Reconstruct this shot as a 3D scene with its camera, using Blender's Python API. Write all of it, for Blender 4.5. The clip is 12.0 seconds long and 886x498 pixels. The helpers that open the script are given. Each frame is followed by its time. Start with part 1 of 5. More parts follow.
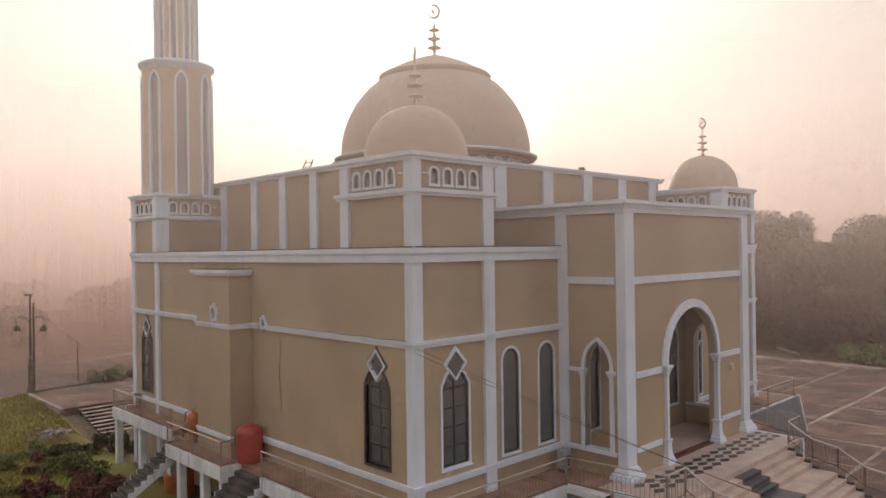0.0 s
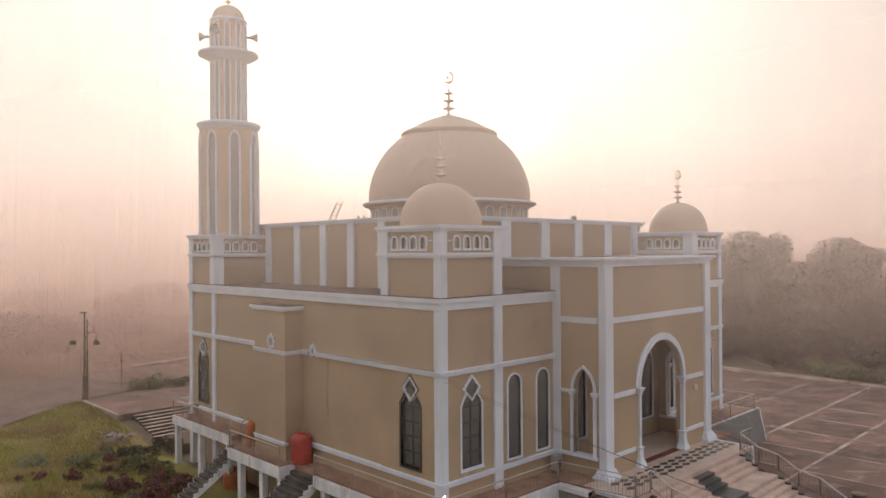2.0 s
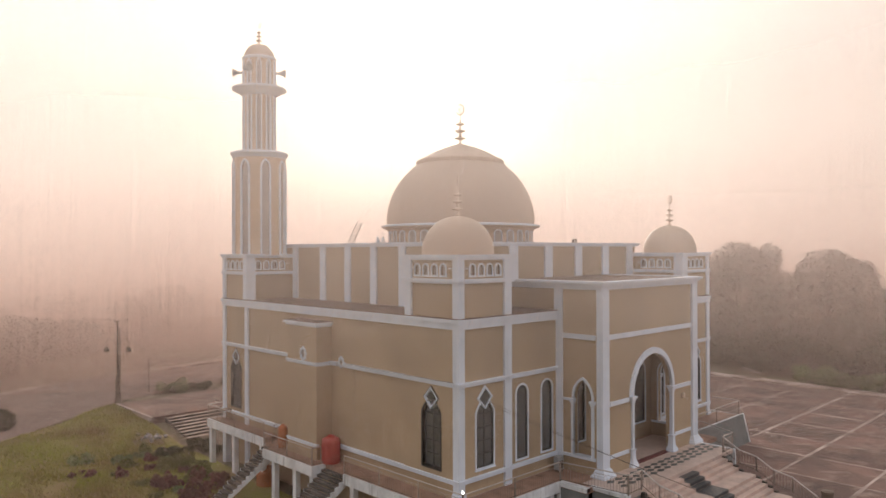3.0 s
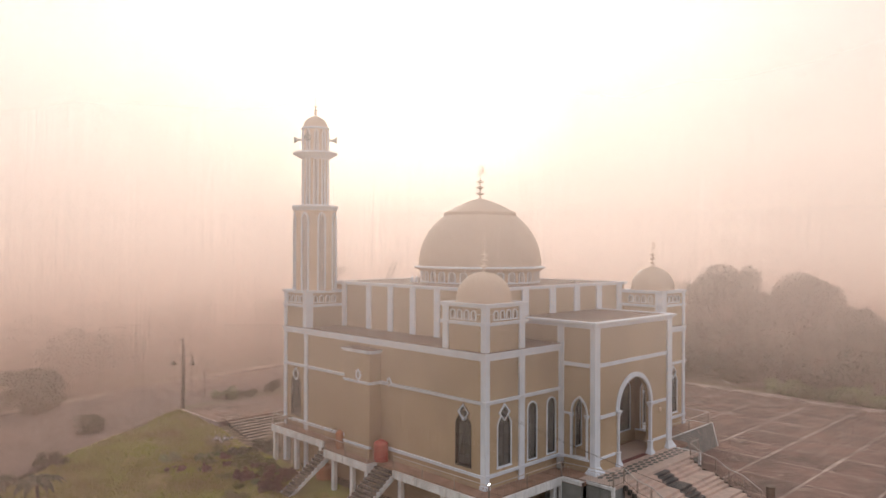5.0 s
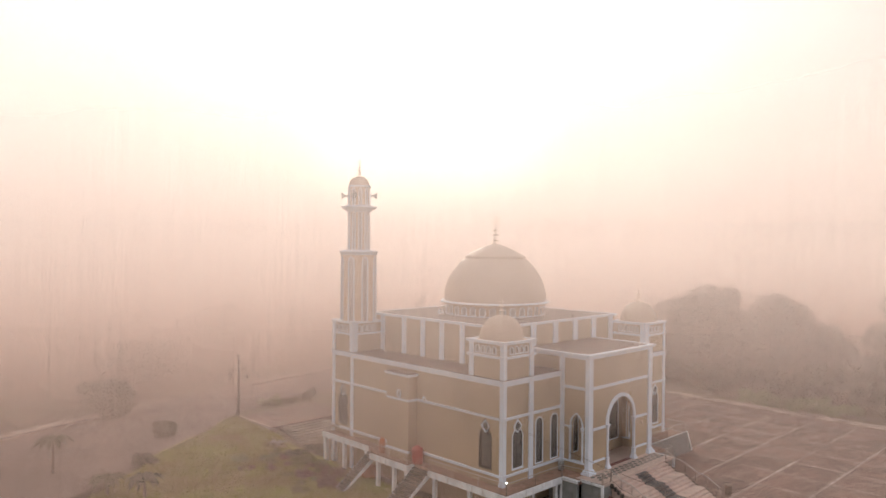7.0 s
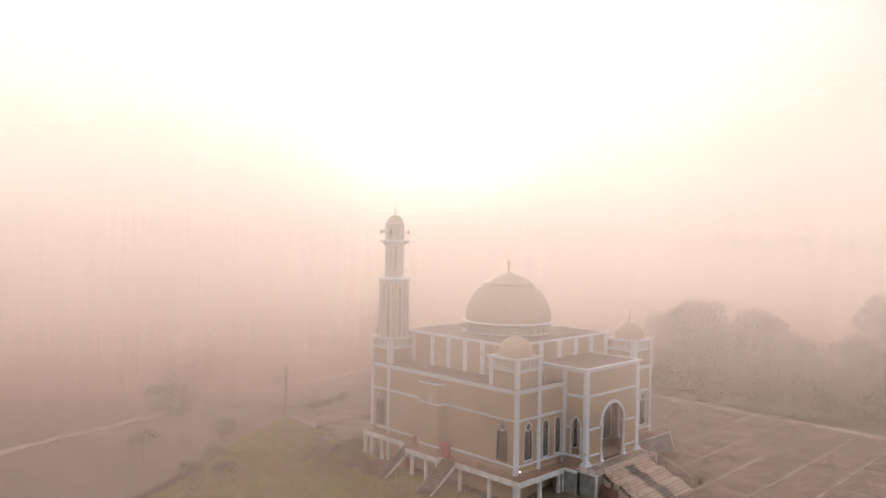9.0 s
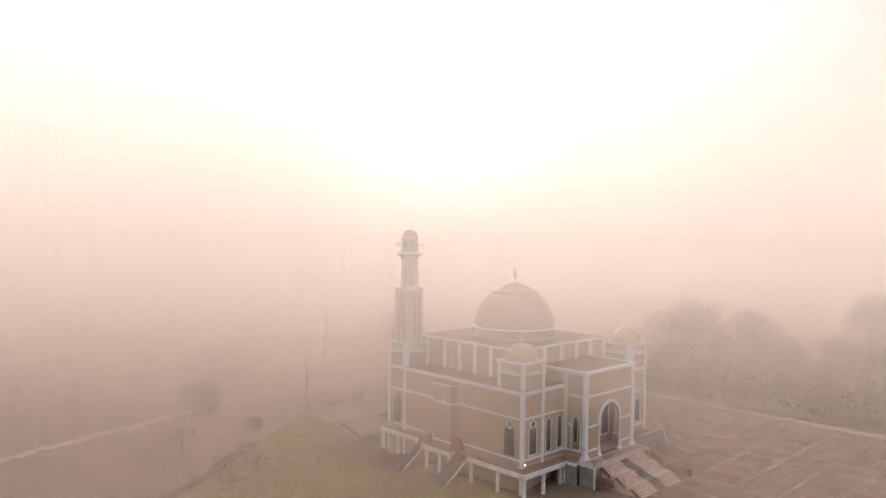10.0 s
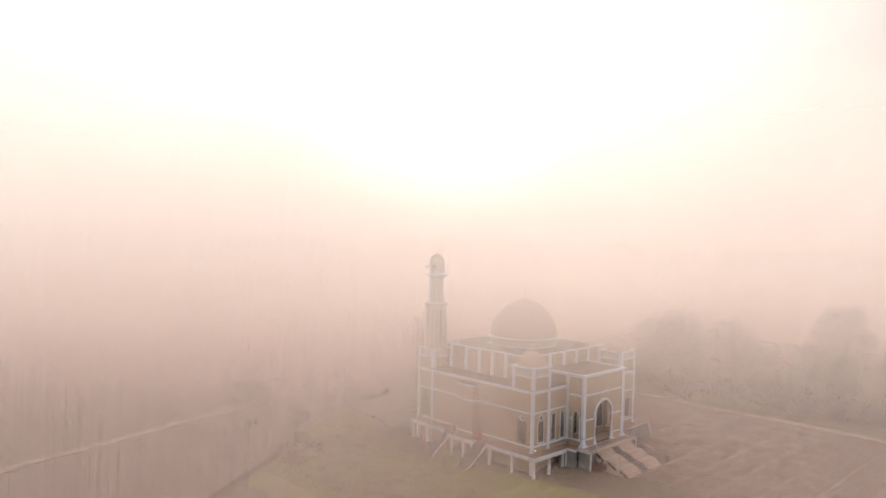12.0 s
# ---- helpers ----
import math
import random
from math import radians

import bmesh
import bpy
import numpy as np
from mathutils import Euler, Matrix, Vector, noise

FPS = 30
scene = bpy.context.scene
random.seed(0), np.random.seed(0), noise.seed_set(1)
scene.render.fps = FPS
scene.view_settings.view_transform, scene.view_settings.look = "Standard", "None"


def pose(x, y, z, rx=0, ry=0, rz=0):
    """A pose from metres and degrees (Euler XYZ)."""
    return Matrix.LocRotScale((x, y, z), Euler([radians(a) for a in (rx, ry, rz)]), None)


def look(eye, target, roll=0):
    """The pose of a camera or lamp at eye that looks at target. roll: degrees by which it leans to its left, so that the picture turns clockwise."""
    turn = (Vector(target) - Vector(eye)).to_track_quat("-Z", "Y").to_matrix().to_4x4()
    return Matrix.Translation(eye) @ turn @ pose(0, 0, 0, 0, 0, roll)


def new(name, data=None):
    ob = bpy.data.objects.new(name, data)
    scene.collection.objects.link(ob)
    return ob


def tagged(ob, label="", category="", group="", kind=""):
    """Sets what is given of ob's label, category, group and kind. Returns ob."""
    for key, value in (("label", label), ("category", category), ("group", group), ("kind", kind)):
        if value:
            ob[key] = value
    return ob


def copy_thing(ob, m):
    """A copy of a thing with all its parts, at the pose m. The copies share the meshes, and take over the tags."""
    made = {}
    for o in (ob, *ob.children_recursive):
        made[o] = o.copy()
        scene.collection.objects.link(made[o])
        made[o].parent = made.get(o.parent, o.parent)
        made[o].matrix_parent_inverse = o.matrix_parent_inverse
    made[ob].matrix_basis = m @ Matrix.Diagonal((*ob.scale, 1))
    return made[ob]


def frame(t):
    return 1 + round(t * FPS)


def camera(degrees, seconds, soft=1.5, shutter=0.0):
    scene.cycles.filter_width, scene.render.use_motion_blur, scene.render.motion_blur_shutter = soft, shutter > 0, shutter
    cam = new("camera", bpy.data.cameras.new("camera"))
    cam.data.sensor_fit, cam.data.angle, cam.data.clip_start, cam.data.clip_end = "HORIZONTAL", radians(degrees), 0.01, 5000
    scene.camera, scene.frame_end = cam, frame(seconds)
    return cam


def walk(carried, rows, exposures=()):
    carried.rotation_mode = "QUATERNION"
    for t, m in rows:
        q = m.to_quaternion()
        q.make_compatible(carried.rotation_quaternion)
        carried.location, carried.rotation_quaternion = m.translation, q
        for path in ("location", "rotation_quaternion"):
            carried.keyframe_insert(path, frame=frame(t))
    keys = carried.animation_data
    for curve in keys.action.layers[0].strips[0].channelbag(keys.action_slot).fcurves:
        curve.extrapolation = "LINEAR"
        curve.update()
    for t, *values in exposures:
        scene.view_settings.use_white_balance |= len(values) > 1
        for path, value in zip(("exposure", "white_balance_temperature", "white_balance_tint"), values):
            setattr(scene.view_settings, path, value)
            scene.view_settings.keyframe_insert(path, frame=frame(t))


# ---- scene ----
cam = camera(63.1, 12.0)
PATH = [
    (0, (-27.204, -29.103, 10.389), (-25.816, -27.663, 10.394), -0.8),
    (0.5, (-28.266, -29.933, 10.851), (-26.875, -28.496, 10.854), -0.6),
    (1, (-29.552, -30.913, 11.287), (-28.158, -29.479, 11.294), -0.5),
    (1.5, (-30.91, -32.026, 11.882), (-29.517, -30.59, 11.884), -0.5),
    (2, (-32.443, -33.201, 12.45), (-31.049, -31.766, 12.454), -0.4),
    (2.5, (-34.129, -34.334, 13.053), (-32.733, -32.901, 13.057), -0.3),
    (3, (-36.009, -35.63, 13.697), (-34.613, -34.197, 13.701), -0.2),
    (5, (-44.751, -41.87, 16.845), (-43.355, -40.438, 16.845), 0.2),
    (5.5, (-47.134, -43.618, 17.904), (-45.738, -42.186, 17.898), 0.3),
    (6, (-49.599, -45.442, 19.044), (-48.204, -44.009, 19.032), 0.3),
    (6.5, (-52.149, -47.304, 20.056), (-50.754, -45.871, 20.045), 0.4),
    (7, (-54.879, -49.09, 21.258), (-53.483, -47.659, 21.239), 0.5),
    (9, (-66.018, -57.166, 24.911), (-64.627, -55.729, 24.886), 0.9),
    (9.5, (-68.919, -59.254, 26.176), (-67.53, -57.816, 26.14), 0.8),
    (10, (-71.946, -61.682, 27.392), (-70.56, -60.24, 27.347), 0.8),
    (10.5, (-75.347, -64.152, 28.572), (-73.962, -62.71, 28.52), 0.9),
    (11, (-79.162, -66.594, 29.756), (-77.774, -65.155, 29.701), 1.0),
    (11.5, (-82.976, -69.214, 30.707), (-81.587, -67.776, 30.651), 1.0),
    (12, (-86.938, -71.428, 31.528), (-85.544, -69.994, 31.473), 1.3),
]
walk(cam, [(t, look(eye, target, roll)) for t, eye, target, roll in PATH], ((0, -0.07), (2, 0.0), (4, 0.06), (6, 0.08), (9, 0.06), (12, 0.02)))

# ---- light ----
SUN_ELEV, SUN_AZ = 14.0, 50.0          # degrees above the horizon; degrees from +x towards +y
sun_dir = Vector((math.cos(radians(SUN_ELEV)) * math.cos(radians(SUN_AZ)), math.cos(radians(SUN_ELEV)) * math.sin(radians(SUN_AZ)), math.sin(radians(SUN_ELEV))))
world = bpy.data.worlds.new("world")
scene.world = world
world.use_nodes = True
wt = world.node_tree
wt.nodes.clear()
w_out, w_bg = wt.nodes.new("ShaderNodeOutputWorld"), wt.nodes.new("ShaderNodeBackground")
sky = wt.nodes.new("ShaderNodeTexSky")
sky.sky_type = "NISHITA"
sky.sun_disc = False
sky.sun_elevation, sky.sun_rotation = radians(SUN_ELEV), radians(90 - SUN_AZ)
sky.altitude, sky.air_density, sky.dust_density, sky.ozone_density = 50, 1.0, 9.0, 1.0
w_scale = wt.nodes.new("ShaderNodeMixRGB")
w_scale.blend_type = "MULTIPLY"
w_scale.inputs[0].default_value = 1.0
w_scale.inputs[2].default_value = (0.03, 0.03, 0.03, 1)
wt.links.new(sky.outputs[0], w_scale.inputs[1])
# lit fog: brighter towards the zenith and round the sun
w_co = wt.nodes.new("ShaderNodeTexCoord")
w_xyz = wt.nodes.new("ShaderNodeSeparateXYZ")
wt.links.new(w_co.outputs["Generated"], w_xyz.inputs[0])
w_map = wt.nodes.new("ShaderNodeMapRange")
w_map.inputs["From Min"].default_value, w_map.inputs["From Max"].default_value = -0.25, 0.5
wt.links.new(w_xyz.outputs[2], w_map.inputs["Value"])
w_ramp = wt.nodes.new("ShaderNodeValToRGB")
for k, (p, c) in enumerate(((0.0, (0.33, 0.26, 0.225)), (0.24, (0.60, 0.45, 0.395)), (0.33, (0.71, 0.58, 0.53)), (0.42, (0.74, 0.645, 0.60)), (0.6, (0.68, 0.625, 0.605)), (1.0, (0.74, 0.72, 0.715)))):
    e = w_ramp.color_ramp.elements[k] if k < 2 else w_ramp.color_ramp.elements.new(p)
    e.position, e.color = p, (*c, 1)
wt.links.new(w_map.outputs[0], w_ramp.inputs[0])
w_dot = wt.nodes.new("ShaderNodeVectorMath")
w_dot.operation = "DOT_PRODUCT"
GLOW_DIR = Vector((math.cos(radians(56)), math.sin(radians(56)), 0.30)).normalized()      # the broad glow lies a little beside the sun
w_dot.inputs[1].default_value = GLOW_DIR
wt.links.new(w_co.outputs["Generated"], w_dot.inputs[0])
w_glow = wt.nodes.new("ShaderNodeMapRange")
w_glow.interpolation_type = "LINEAR"
w_glow.inputs["From Min"].default_value, w_glow.inputs["From Max"].default_value = 0.76, 1.0
w_glow.inputs["To Max"].default_value = 0.8
wt.links.new(w_dot.outputs["Value"], w_glow.inputs["Value"])
w_tint = wt.nodes.new("ShaderNodeMixRGB")
w_tint.blend_type = "MULTIPLY"
w_tint.inputs[0].default_value = 1.0
w_tint.inputs[2].default_value = (1.0, 0.99, 0.95, 1)
wt.links.new(w_glow.outputs[0], w_tint.inputs[1])
# the disc of the sun itself, spread by the fog
w_core_dot = wt.nodes.new("ShaderNodeVectorMath")
w_core_dot.operation = "DOT_PRODUCT"
w_core_dot.inputs[1].default_value = Vector((math.cos(radians(46.5)), math.sin(radians(46.5)), 0.165)).normalized()
wt.links.new(w_co.outputs["Generated"], w_core_dot.inputs[0])
w_core = wt.nodes.new("ShaderNodeMapRange")
w_core.interpolation_type = "SMOOTHERSTEP"
w_core.inputs["From Min"].default_value, w_core.inputs["From Max"].default_value = 0.978, 1.0
w_core.inputs["To Max"].default_value = 1.3
wt.links.new(w_core_dot.outputs["Value"], w_core.inputs["Value"])
w_core_tint = wt.nodes.new("ShaderNodeMixRGB")
w_core_tint.blend_type = "MULTIPLY"
w_core_tint.inputs[0].default_value = 1.0
w_core_tint.inputs[2].default_value = (1.0, 0.96, 0.78, 1)
wt.links.new(w_core.outputs[0], w_core_tint.inputs[1])
w_add3 = wt.nodes.new("ShaderNodeMixRGB")
w_add3.blend_type = "ADD"
w_add3.inputs[0].default_value = 1.0
w_add, w_add2 = wt.nodes.new("ShaderNodeMixRGB"), wt.nodes.new("ShaderNodeMixRGB")
for n in (w_add, w_add2):
    n.blend_type = "ADD"
    n.inputs[0].default_value = 1.0
w_back = wt.nodes.new("ShaderNodeMapRange")          # clearer, cooler sky away from the sun
w_back.inputs["From Min"].default_value, w_back.inputs["From Max"].default_value = 0.35, -0.9
wt.links.new(w_dot.outputs["Value"], w_back.inputs["Value"])
w_cool = wt.nodes.new("ShaderNodeMixRGB")
w_cool.inputs[2].default_value = (0.73, 0.80, 0.94, 1)
w_up = wt.nodes.new("ShaderNodeMapRange")
w_up.inputs["From Min"].default_value, w_up.inputs["From Max"].default_value = -0.05, 0.3
w_up.inputs["To Max"].default_value = 0.85
wt.links.new(w_xyz.outputs[2], w_up.inputs["Value"])
w_share = wt.nodes.new("ShaderNodeMath")
w_share.operation = "MULTIPLY"
wt.links.new(w_back.outputs[0], w_share.inputs[0])
wt.links.new(w_up.outputs[0], w_share.inputs[1])
wt.links.new(w_share.outputs[0], w_cool.inputs[0])
wt.links.new(w_ramp.outputs[0], w_cool.inputs[1])
wt.links.new(w_cool.outputs[0], w_add.inputs[1])
wt.links.new(w_tint.outputs[0], w_add.inputs[2])
wt.links.new(w_add.outputs[0], w_add2.inputs[1])
wt.links.new(w_scale.outputs[0], w_add2.inputs[2])
wt.links.new(w_add2.outputs[0], w_add3.inputs[1])
wt.links.new(w_core_tint.outputs[0], w_add3.inputs[2])
wt.links.new(w_add3.outputs[0], w_bg.inputs[0])
w_bg.inputs[1].default_value = 1.0
wt.links.new(w_bg.outputs[0], w_out.inputs[0])

sun = new("sun", bpy.data.lights.new("sun", "SUN"))
sun.data.energy, sun.data.angle, sun.data.color = 3.3, radians(18), (1.0, 0.92, 0.84)
sun.matrix_world = look(sun_dir * 100, (0, 0, 0))


# ---- materials ----
def material(name, colour, rough=0.8, metal=0.0, vary=0.12, scale=1.2, fine=18.0, bump=0.15, second=None, stain=0.0, island=0.0, streak=0.0, smear=None):
    """A painted, plastered, stony or leafy surface: two scales of noise in colour, fine relief, optional stains."""
    m = bpy.data.materials.new(name)
    m.use_nodes = True
    nt = m.node_tree
    bsdf = nt.nodes["Principled BSDF"]
    bsdf.inputs["Roughness"].default_value = rough
    bsdf.inputs["Metallic"].default_value = metal
    co = nt.nodes.new("ShaderNodeTexCoord")
    geo = nt.nodes.new("ShaderNodeNewGeometry")
    big, small = nt.nodes.new("ShaderNodeTexNoise"), nt.nodes.new("ShaderNodeTexNoise")
    for n, s, d in ((big, scale, 6), (small, fine, 4)):
        n.inputs["Scale"].default_value, n.inputs["Detail"].default_value = s, d
        nt.links.new(geo.outputs["Position"], n.inputs["Vector"])
    c2 = second or tuple(max(0.0, c * (1 - 2.2 * vary)) for c in colour)
    c1 = tuple(min(1.0, c * (1 + vary)) for c in colour)
    ramp = nt.nodes.new("ShaderNodeValToRGB")
    ramp.color_ramp.elements[0].position, ramp.color_ramp.elements[1].position = 0.33, 0.67
    ramp.color_ramp.elements[0].color, ramp.color_ramp.elements[1].color = (*c2, 1), (*c1, 1)
    nt.links.new(big.outputs["Fac"], ramp.inputs[0])
    grain = nt.nodes.new("ShaderNodeMixRGB")
    grain.blend_type = "OVERLAY"
    grain.inputs[0].default_value = 0.22
    nt.links.new(ramp.outputs[0], grain.inputs[1])
    nt.links.new(small.outputs["Fac"], grain.inputs[2])
    last = grain.outputs[0]
    if stain or streak:
        st = nt.nodes.new("ShaderNodeTexNoise")
        st.inputs["Scale"].default_value, st.inputs["Detail"].default_value = 1.0, 8
        mp = nt.nodes.new("ShaderNodeMapping")
        mp.inputs["Scale"].default_value = (3.0, 3.0, 0.5) if streak else (0.9, 0.9, 0.9)
        nt.links.new(geo.outputs["Position"], mp.inputs[0])
        nt.links.new(mp.outputs[0], st.inputs["Vector"])
        r2 = nt.nodes.new("ShaderNodeMapRange")
        r2.inputs["From Min"].default_value, r2.inputs["From Max"].default_value = 0.54, 0.72
        r2.inputs["To Max"].default_value = stain or streak
        nt.links.new(st.outputs["Fac"], r2.inputs["Value"])
        mx = nt.nodes.new("ShaderNodeMixRGB")
        mx.inputs[2].default_value = (0.09, 0.075, 0.06, 1)
        nt.links.new(r2.outputs[0], mx.inputs[0])
        nt.links.new(last, mx.inputs[1])
        last = mx.outputs[0]
    if smear:
        sn = nt.nodes.new("ShaderNodeTexNoise")
        sn.inputs["Scale"].default_value, sn.inputs["Detail"].default_value, sn.inputs["Distortion"].default_value = 0.85, 10, 0.6
        sm = nt.nodes.new("ShaderNodeMapping")
        sm.inputs["Scale"].default_value = (0.9, 1.25, 1.0)
        turned = nt.nodes.new("ShaderNodeMapping")
        turned.inputs["Rotation"].default_value = (0, 0, radians(45))
        nt.links.new(geo.outputs["Position"], turned.inputs[0])
        nt.links.new(turned.outputs[0], sm.inputs[0])
        nt.links.new(sm.outputs[0], sn.inputs["Vector"])
        sr = nt.nodes.new("ShaderNodeMapRange")
        sr.inputs["From Min"].default_value, sr.inputs["From Max"].default_value, sr.inputs["To Max"].default_value = 0.56, 0.70, 0.6
        nt.links.new(sn.outputs["Fac"], sr.inputs["Value"])
        sx = nt.nodes.new("ShaderNodeMixRGB")
        sx.inputs[2].default_value = (*smear, 1)
        nt.links.new(sr.outputs[0], sx.inputs[0])
        nt.links.new(last, sx.inputs[1])
        last = sx.outputs[0]
    if island:
        src = nt.nodes.new("ShaderNodeObjectInfo").outputs["Random"] if island < 0 else geo.outputs["Random Per Island"]
        hs = nt.nodes.new("ShaderNodeHueSaturation")
        mr = nt.nodes.new("ShaderNodeMapRange")
        mr.inputs["To Min"].default_value, mr.inputs["To Max"].default_value = 1 - abs(island), 1 + abs(island)
        nt.links.new(src, mr.inputs["Value"])
        nt.links.new(mr.outputs[0], hs.inputs["Value"])
        nt.links.new(last, hs.inputs["Color"])
        last = hs.outputs[0]
    nt.links.new(last, bsdf.inputs["Base Color"])
    if bump:
        b = nt.nodes.new("ShaderNodeBump")
        b.inputs["Strength"].default_value, b.inputs["Distance"].default_value = bump, 0.02
        nt.links.new(small.outputs["Fac"], b.inputs["Height"])
        nt.links.new(b.outputs[0], bsdf.inputs["Normal"])
    return m


M_WALL = material("ochre_plaster", (0.44, 0.328, 0.212), 0.85, vary=0.07, scale=0.35, fine=30, bump=0.15, streak=0.10)
M_TRIM = material("white_paint", (0.70, 0.74, 0.805), 0.7, vary=0.04, scale=0.8, fine=25, bump=0.08, streak=0.14)
M_DOME = material("dome_paint", (0.54, 0.405, 0.295), 0.55, vary=0.03, scale=0.4, fine=3, bump=0.0)
M_PALE = material("pale_plaster", (0.60, 0.44, 0.30), 0.8, vary=0.05, scale=0.7, fine=20, bump=0.08)
M_ROOF = material("stained_roof", (0.15, 0.085, 0.06), 0.9, vary=0.2, scale=0.7, stain=0.5)
M_NICHE = material("grey_recess", (0.40, 0.335, 0.29), 0.7, vary=0.08, bump=0.0)
M_RECESS = material("shaft_recess", (0.42, 0.36, 0.33), 0.8, vary=0.05, bump=0.0)
M_GLASSFRAME = material("brown_window_frame", (0.06, 0.05, 0.042), 0.5, vary=0.1, bump=0.05)
M_ROOMSHADE = material("dark_interior", (0.10, 0.08, 0.065), 0.9, bump=0)
M_CURTAIN = material("lace_curtain", (0.33, 0.32, 0.31), 0.9, vary=0.42, scale=5, fine=60, bump=0.1)
M_DARKSHEET = material("grey_brown_cloth", (0.13, 0.115, 0.10), 0.9, vary=0.25, scale=2.5, fine=40, bump=0.05)
M_FLOOR = material("beige_floor_tile", (0.55, 0.42, 0.355), 0.45, vary=0.07, scale=2.0, stain=0.1)
M_BALCONY = material("terracotta_floor", (0.36, 0.21, 0.15), 0.7, vary=0.15, scale=1.5, stain=0.4)
M_TILEDARK = material("dark_stone_tile", (0.075, 0.08, 0.07), 0.4, vary=0.1, bump=0.03, island=-0.25)
M_REDTILE = material("dark_red_tile", (0.17, 0.05, 0.045), 0.4, vary=0.1, bump=0.03)
M_STEP = material("pink_beige_step", (0.56, 0.415, 0.345), 0.55, vary=0.08, scale=1.5, stain=0.25)
M_BLACKSTEP = material("black_step_tile", (0.06, 0.06, 0.06), 0.4, vary=0.1, bump=0.03)
M_CONC = material("dirty_white_concrete", (0.73, 0.73, 0.73), 0.85, vary=0.1, scale=1.0, streak=0.55)
M_MOSSY = material("mossy_concrete", (0.10, 0.085, 0.07), 0.95, vary=0.25, scale=1.5, stain=0.5)
M_GREYWALL = material("grey_green_wall", (0.24, 0.24, 0.225), 0.85, vary=0.1, scale=1.0, streak=0.3)
M_BALUSTER = material("brownish_steel", (0.42, 0.35, 0.30), 0.4, metal=0.6, vary=0.15, bump=0)
M_STEEL = material("stainless_steel", (0.55, 0.50, 0.46), 0.32, metal=1.0, vary=0.08, bump=0)
M_IRON = material("rusty_iron", (0.16, 0.12, 0.09), 0.6, metal=0.5, vary=0.2, bump=0.05)
M_BRASS = material("brass_finial", (0.72, 0.58, 0.46), 0.42, metal=0.5, vary=0.1, bump=0)
M_RED = material("red_plastic", (0.40, 0.06, 0.045), 0.5, vary=0.08, bump=0.03)
M_ORANGE = material("orange_plastic", (0.44, 0.14, 0.045), 0.55, vary=0.12, bump=0.03, stain=0.3)
M_GREYPLASTIC = material("grey_plastic", (0.33, 0.33, 0.32), 0.6, bump=0.02)
M_PLAZA = material("plaza_concrete", (0.175, 0.10, 0.078), 0.9, vary=0.2, scale=0.35, fine=9, second=(0.10, 0.062, 0.05), stain=0.4, island=-0.14, smear=(0.36, 0.27, 0.22))
M_JOINT = material("pale_joint", (0.42, 0.33, 0.28), 0.95, vary=0.25, scale=0.55, fine=9, second=(0.16, 0.115, 0.095))
M_LAWN = material("lawn_turf", (0.20, 0.20, 0.035), 0.95, vary=0.15, scale=0.17, fine=7, second=(0.19, 0.12, 0.055), bump=0.4)
M_PALESTONE = material("pale_stone", (0.42, 0.33, 0.28), 0.9, vary=0.2, scale=0.8, fine=9, stain=0.3)
M_GROUND = material("earth_and_grass", (0.125, 0.105, 0.055), 0.95, vary=0.15, scale=0.10, fine=4, second=(0.13, 0.088, 0.062), stain=0.2)
M_GRASS = material("grass_blades", (0.25, 0.26, 0.04), 0.9, vary=0.2, scale=0.2, second=(0.24, 0.15, 0.06), bump=0, island=0.3)
M_ROAD = material("reddish_road", (0.17, 0.115, 0.095), 0.9, vary=0.12, scale=0.2, fine=8)
M_LEAF = material("dark_leaves", (0.055, 0.058, 0.03), 0.8, vary=0.1, scale=0.1, bump=0, island=0.15)
M_LEAFB = material("olive_leaves", (0.085, 0.08, 0.038), 0.8, vary=0.15, scale=0.2, bump=0, island=0.2)
M_REDLEAF = material("red_leaves", (0.15, 0.055, 0.042), 0.7, vary=0.2, scale=1, bump=0, island=0.3)
M_LIGHTLEAF = material("light_green_leaves", (0.20, 0.22, 0.10), 0.8, vary=0.2, scale=0.4, bump=0, island=0.3)
M_WEED = material("weed_leaves", (0.17, 0.155, 0.05), 0.85, vary=0.2, scale=0.6, bump=0, island=0.35)
M_SOIL = material("bare_soil", (0.17, 0.105, 0.07), 0.95, vary=0.3, scale=1.2, fine=8, second=(0.11, 0.095, 0.04), bump=0.5)
M_BARK = material("bark", (0.13, 0.095, 0.07), 0.95, vary=0.25, scale=3, bump=0.4)
M_WIRE = material("black_cable", (0.03, 0.03, 0.03), 0.6, bump=0)
M_RUBBLE = material("rubble", (0.30, 0.27, 0.25), 0.9, vary=0.3, scale=6, island=0.4)


def glass_material(name, tint, rough):
    m = bpy.data.materials.new(name)
    m.use_nodes = True
    nt = m.node_tree
    b = nt.nodes["Principled BSDF"]
    n = nt.nodes.new("ShaderNodeTexNoise")
    n.inputs["Scale"].default_value = 5.0
    geo = nt.nodes.new("ShaderNodeNewGeometry")
    nt.links.new(geo.outputs["Position"], n.inputs["Vector"])
    mr = nt.nodes.new("ShaderNodeMapRange")
    mr.inputs["To Min"].default_value, mr.inputs["To Max"].default_value = rough, rough + 0.2
    nt.links.new(n.outputs["Fac"], mr.inputs["Value"])
    nt.links.new(mr.outputs[0], b.inputs["Roughness"])
    b.inputs["Base Color"].default_value = (*tint, 1)
    b.inputs["Transmission Weight"].default_value = 0.75
    b.inputs["IOR"].default_value = 1.45
    return m


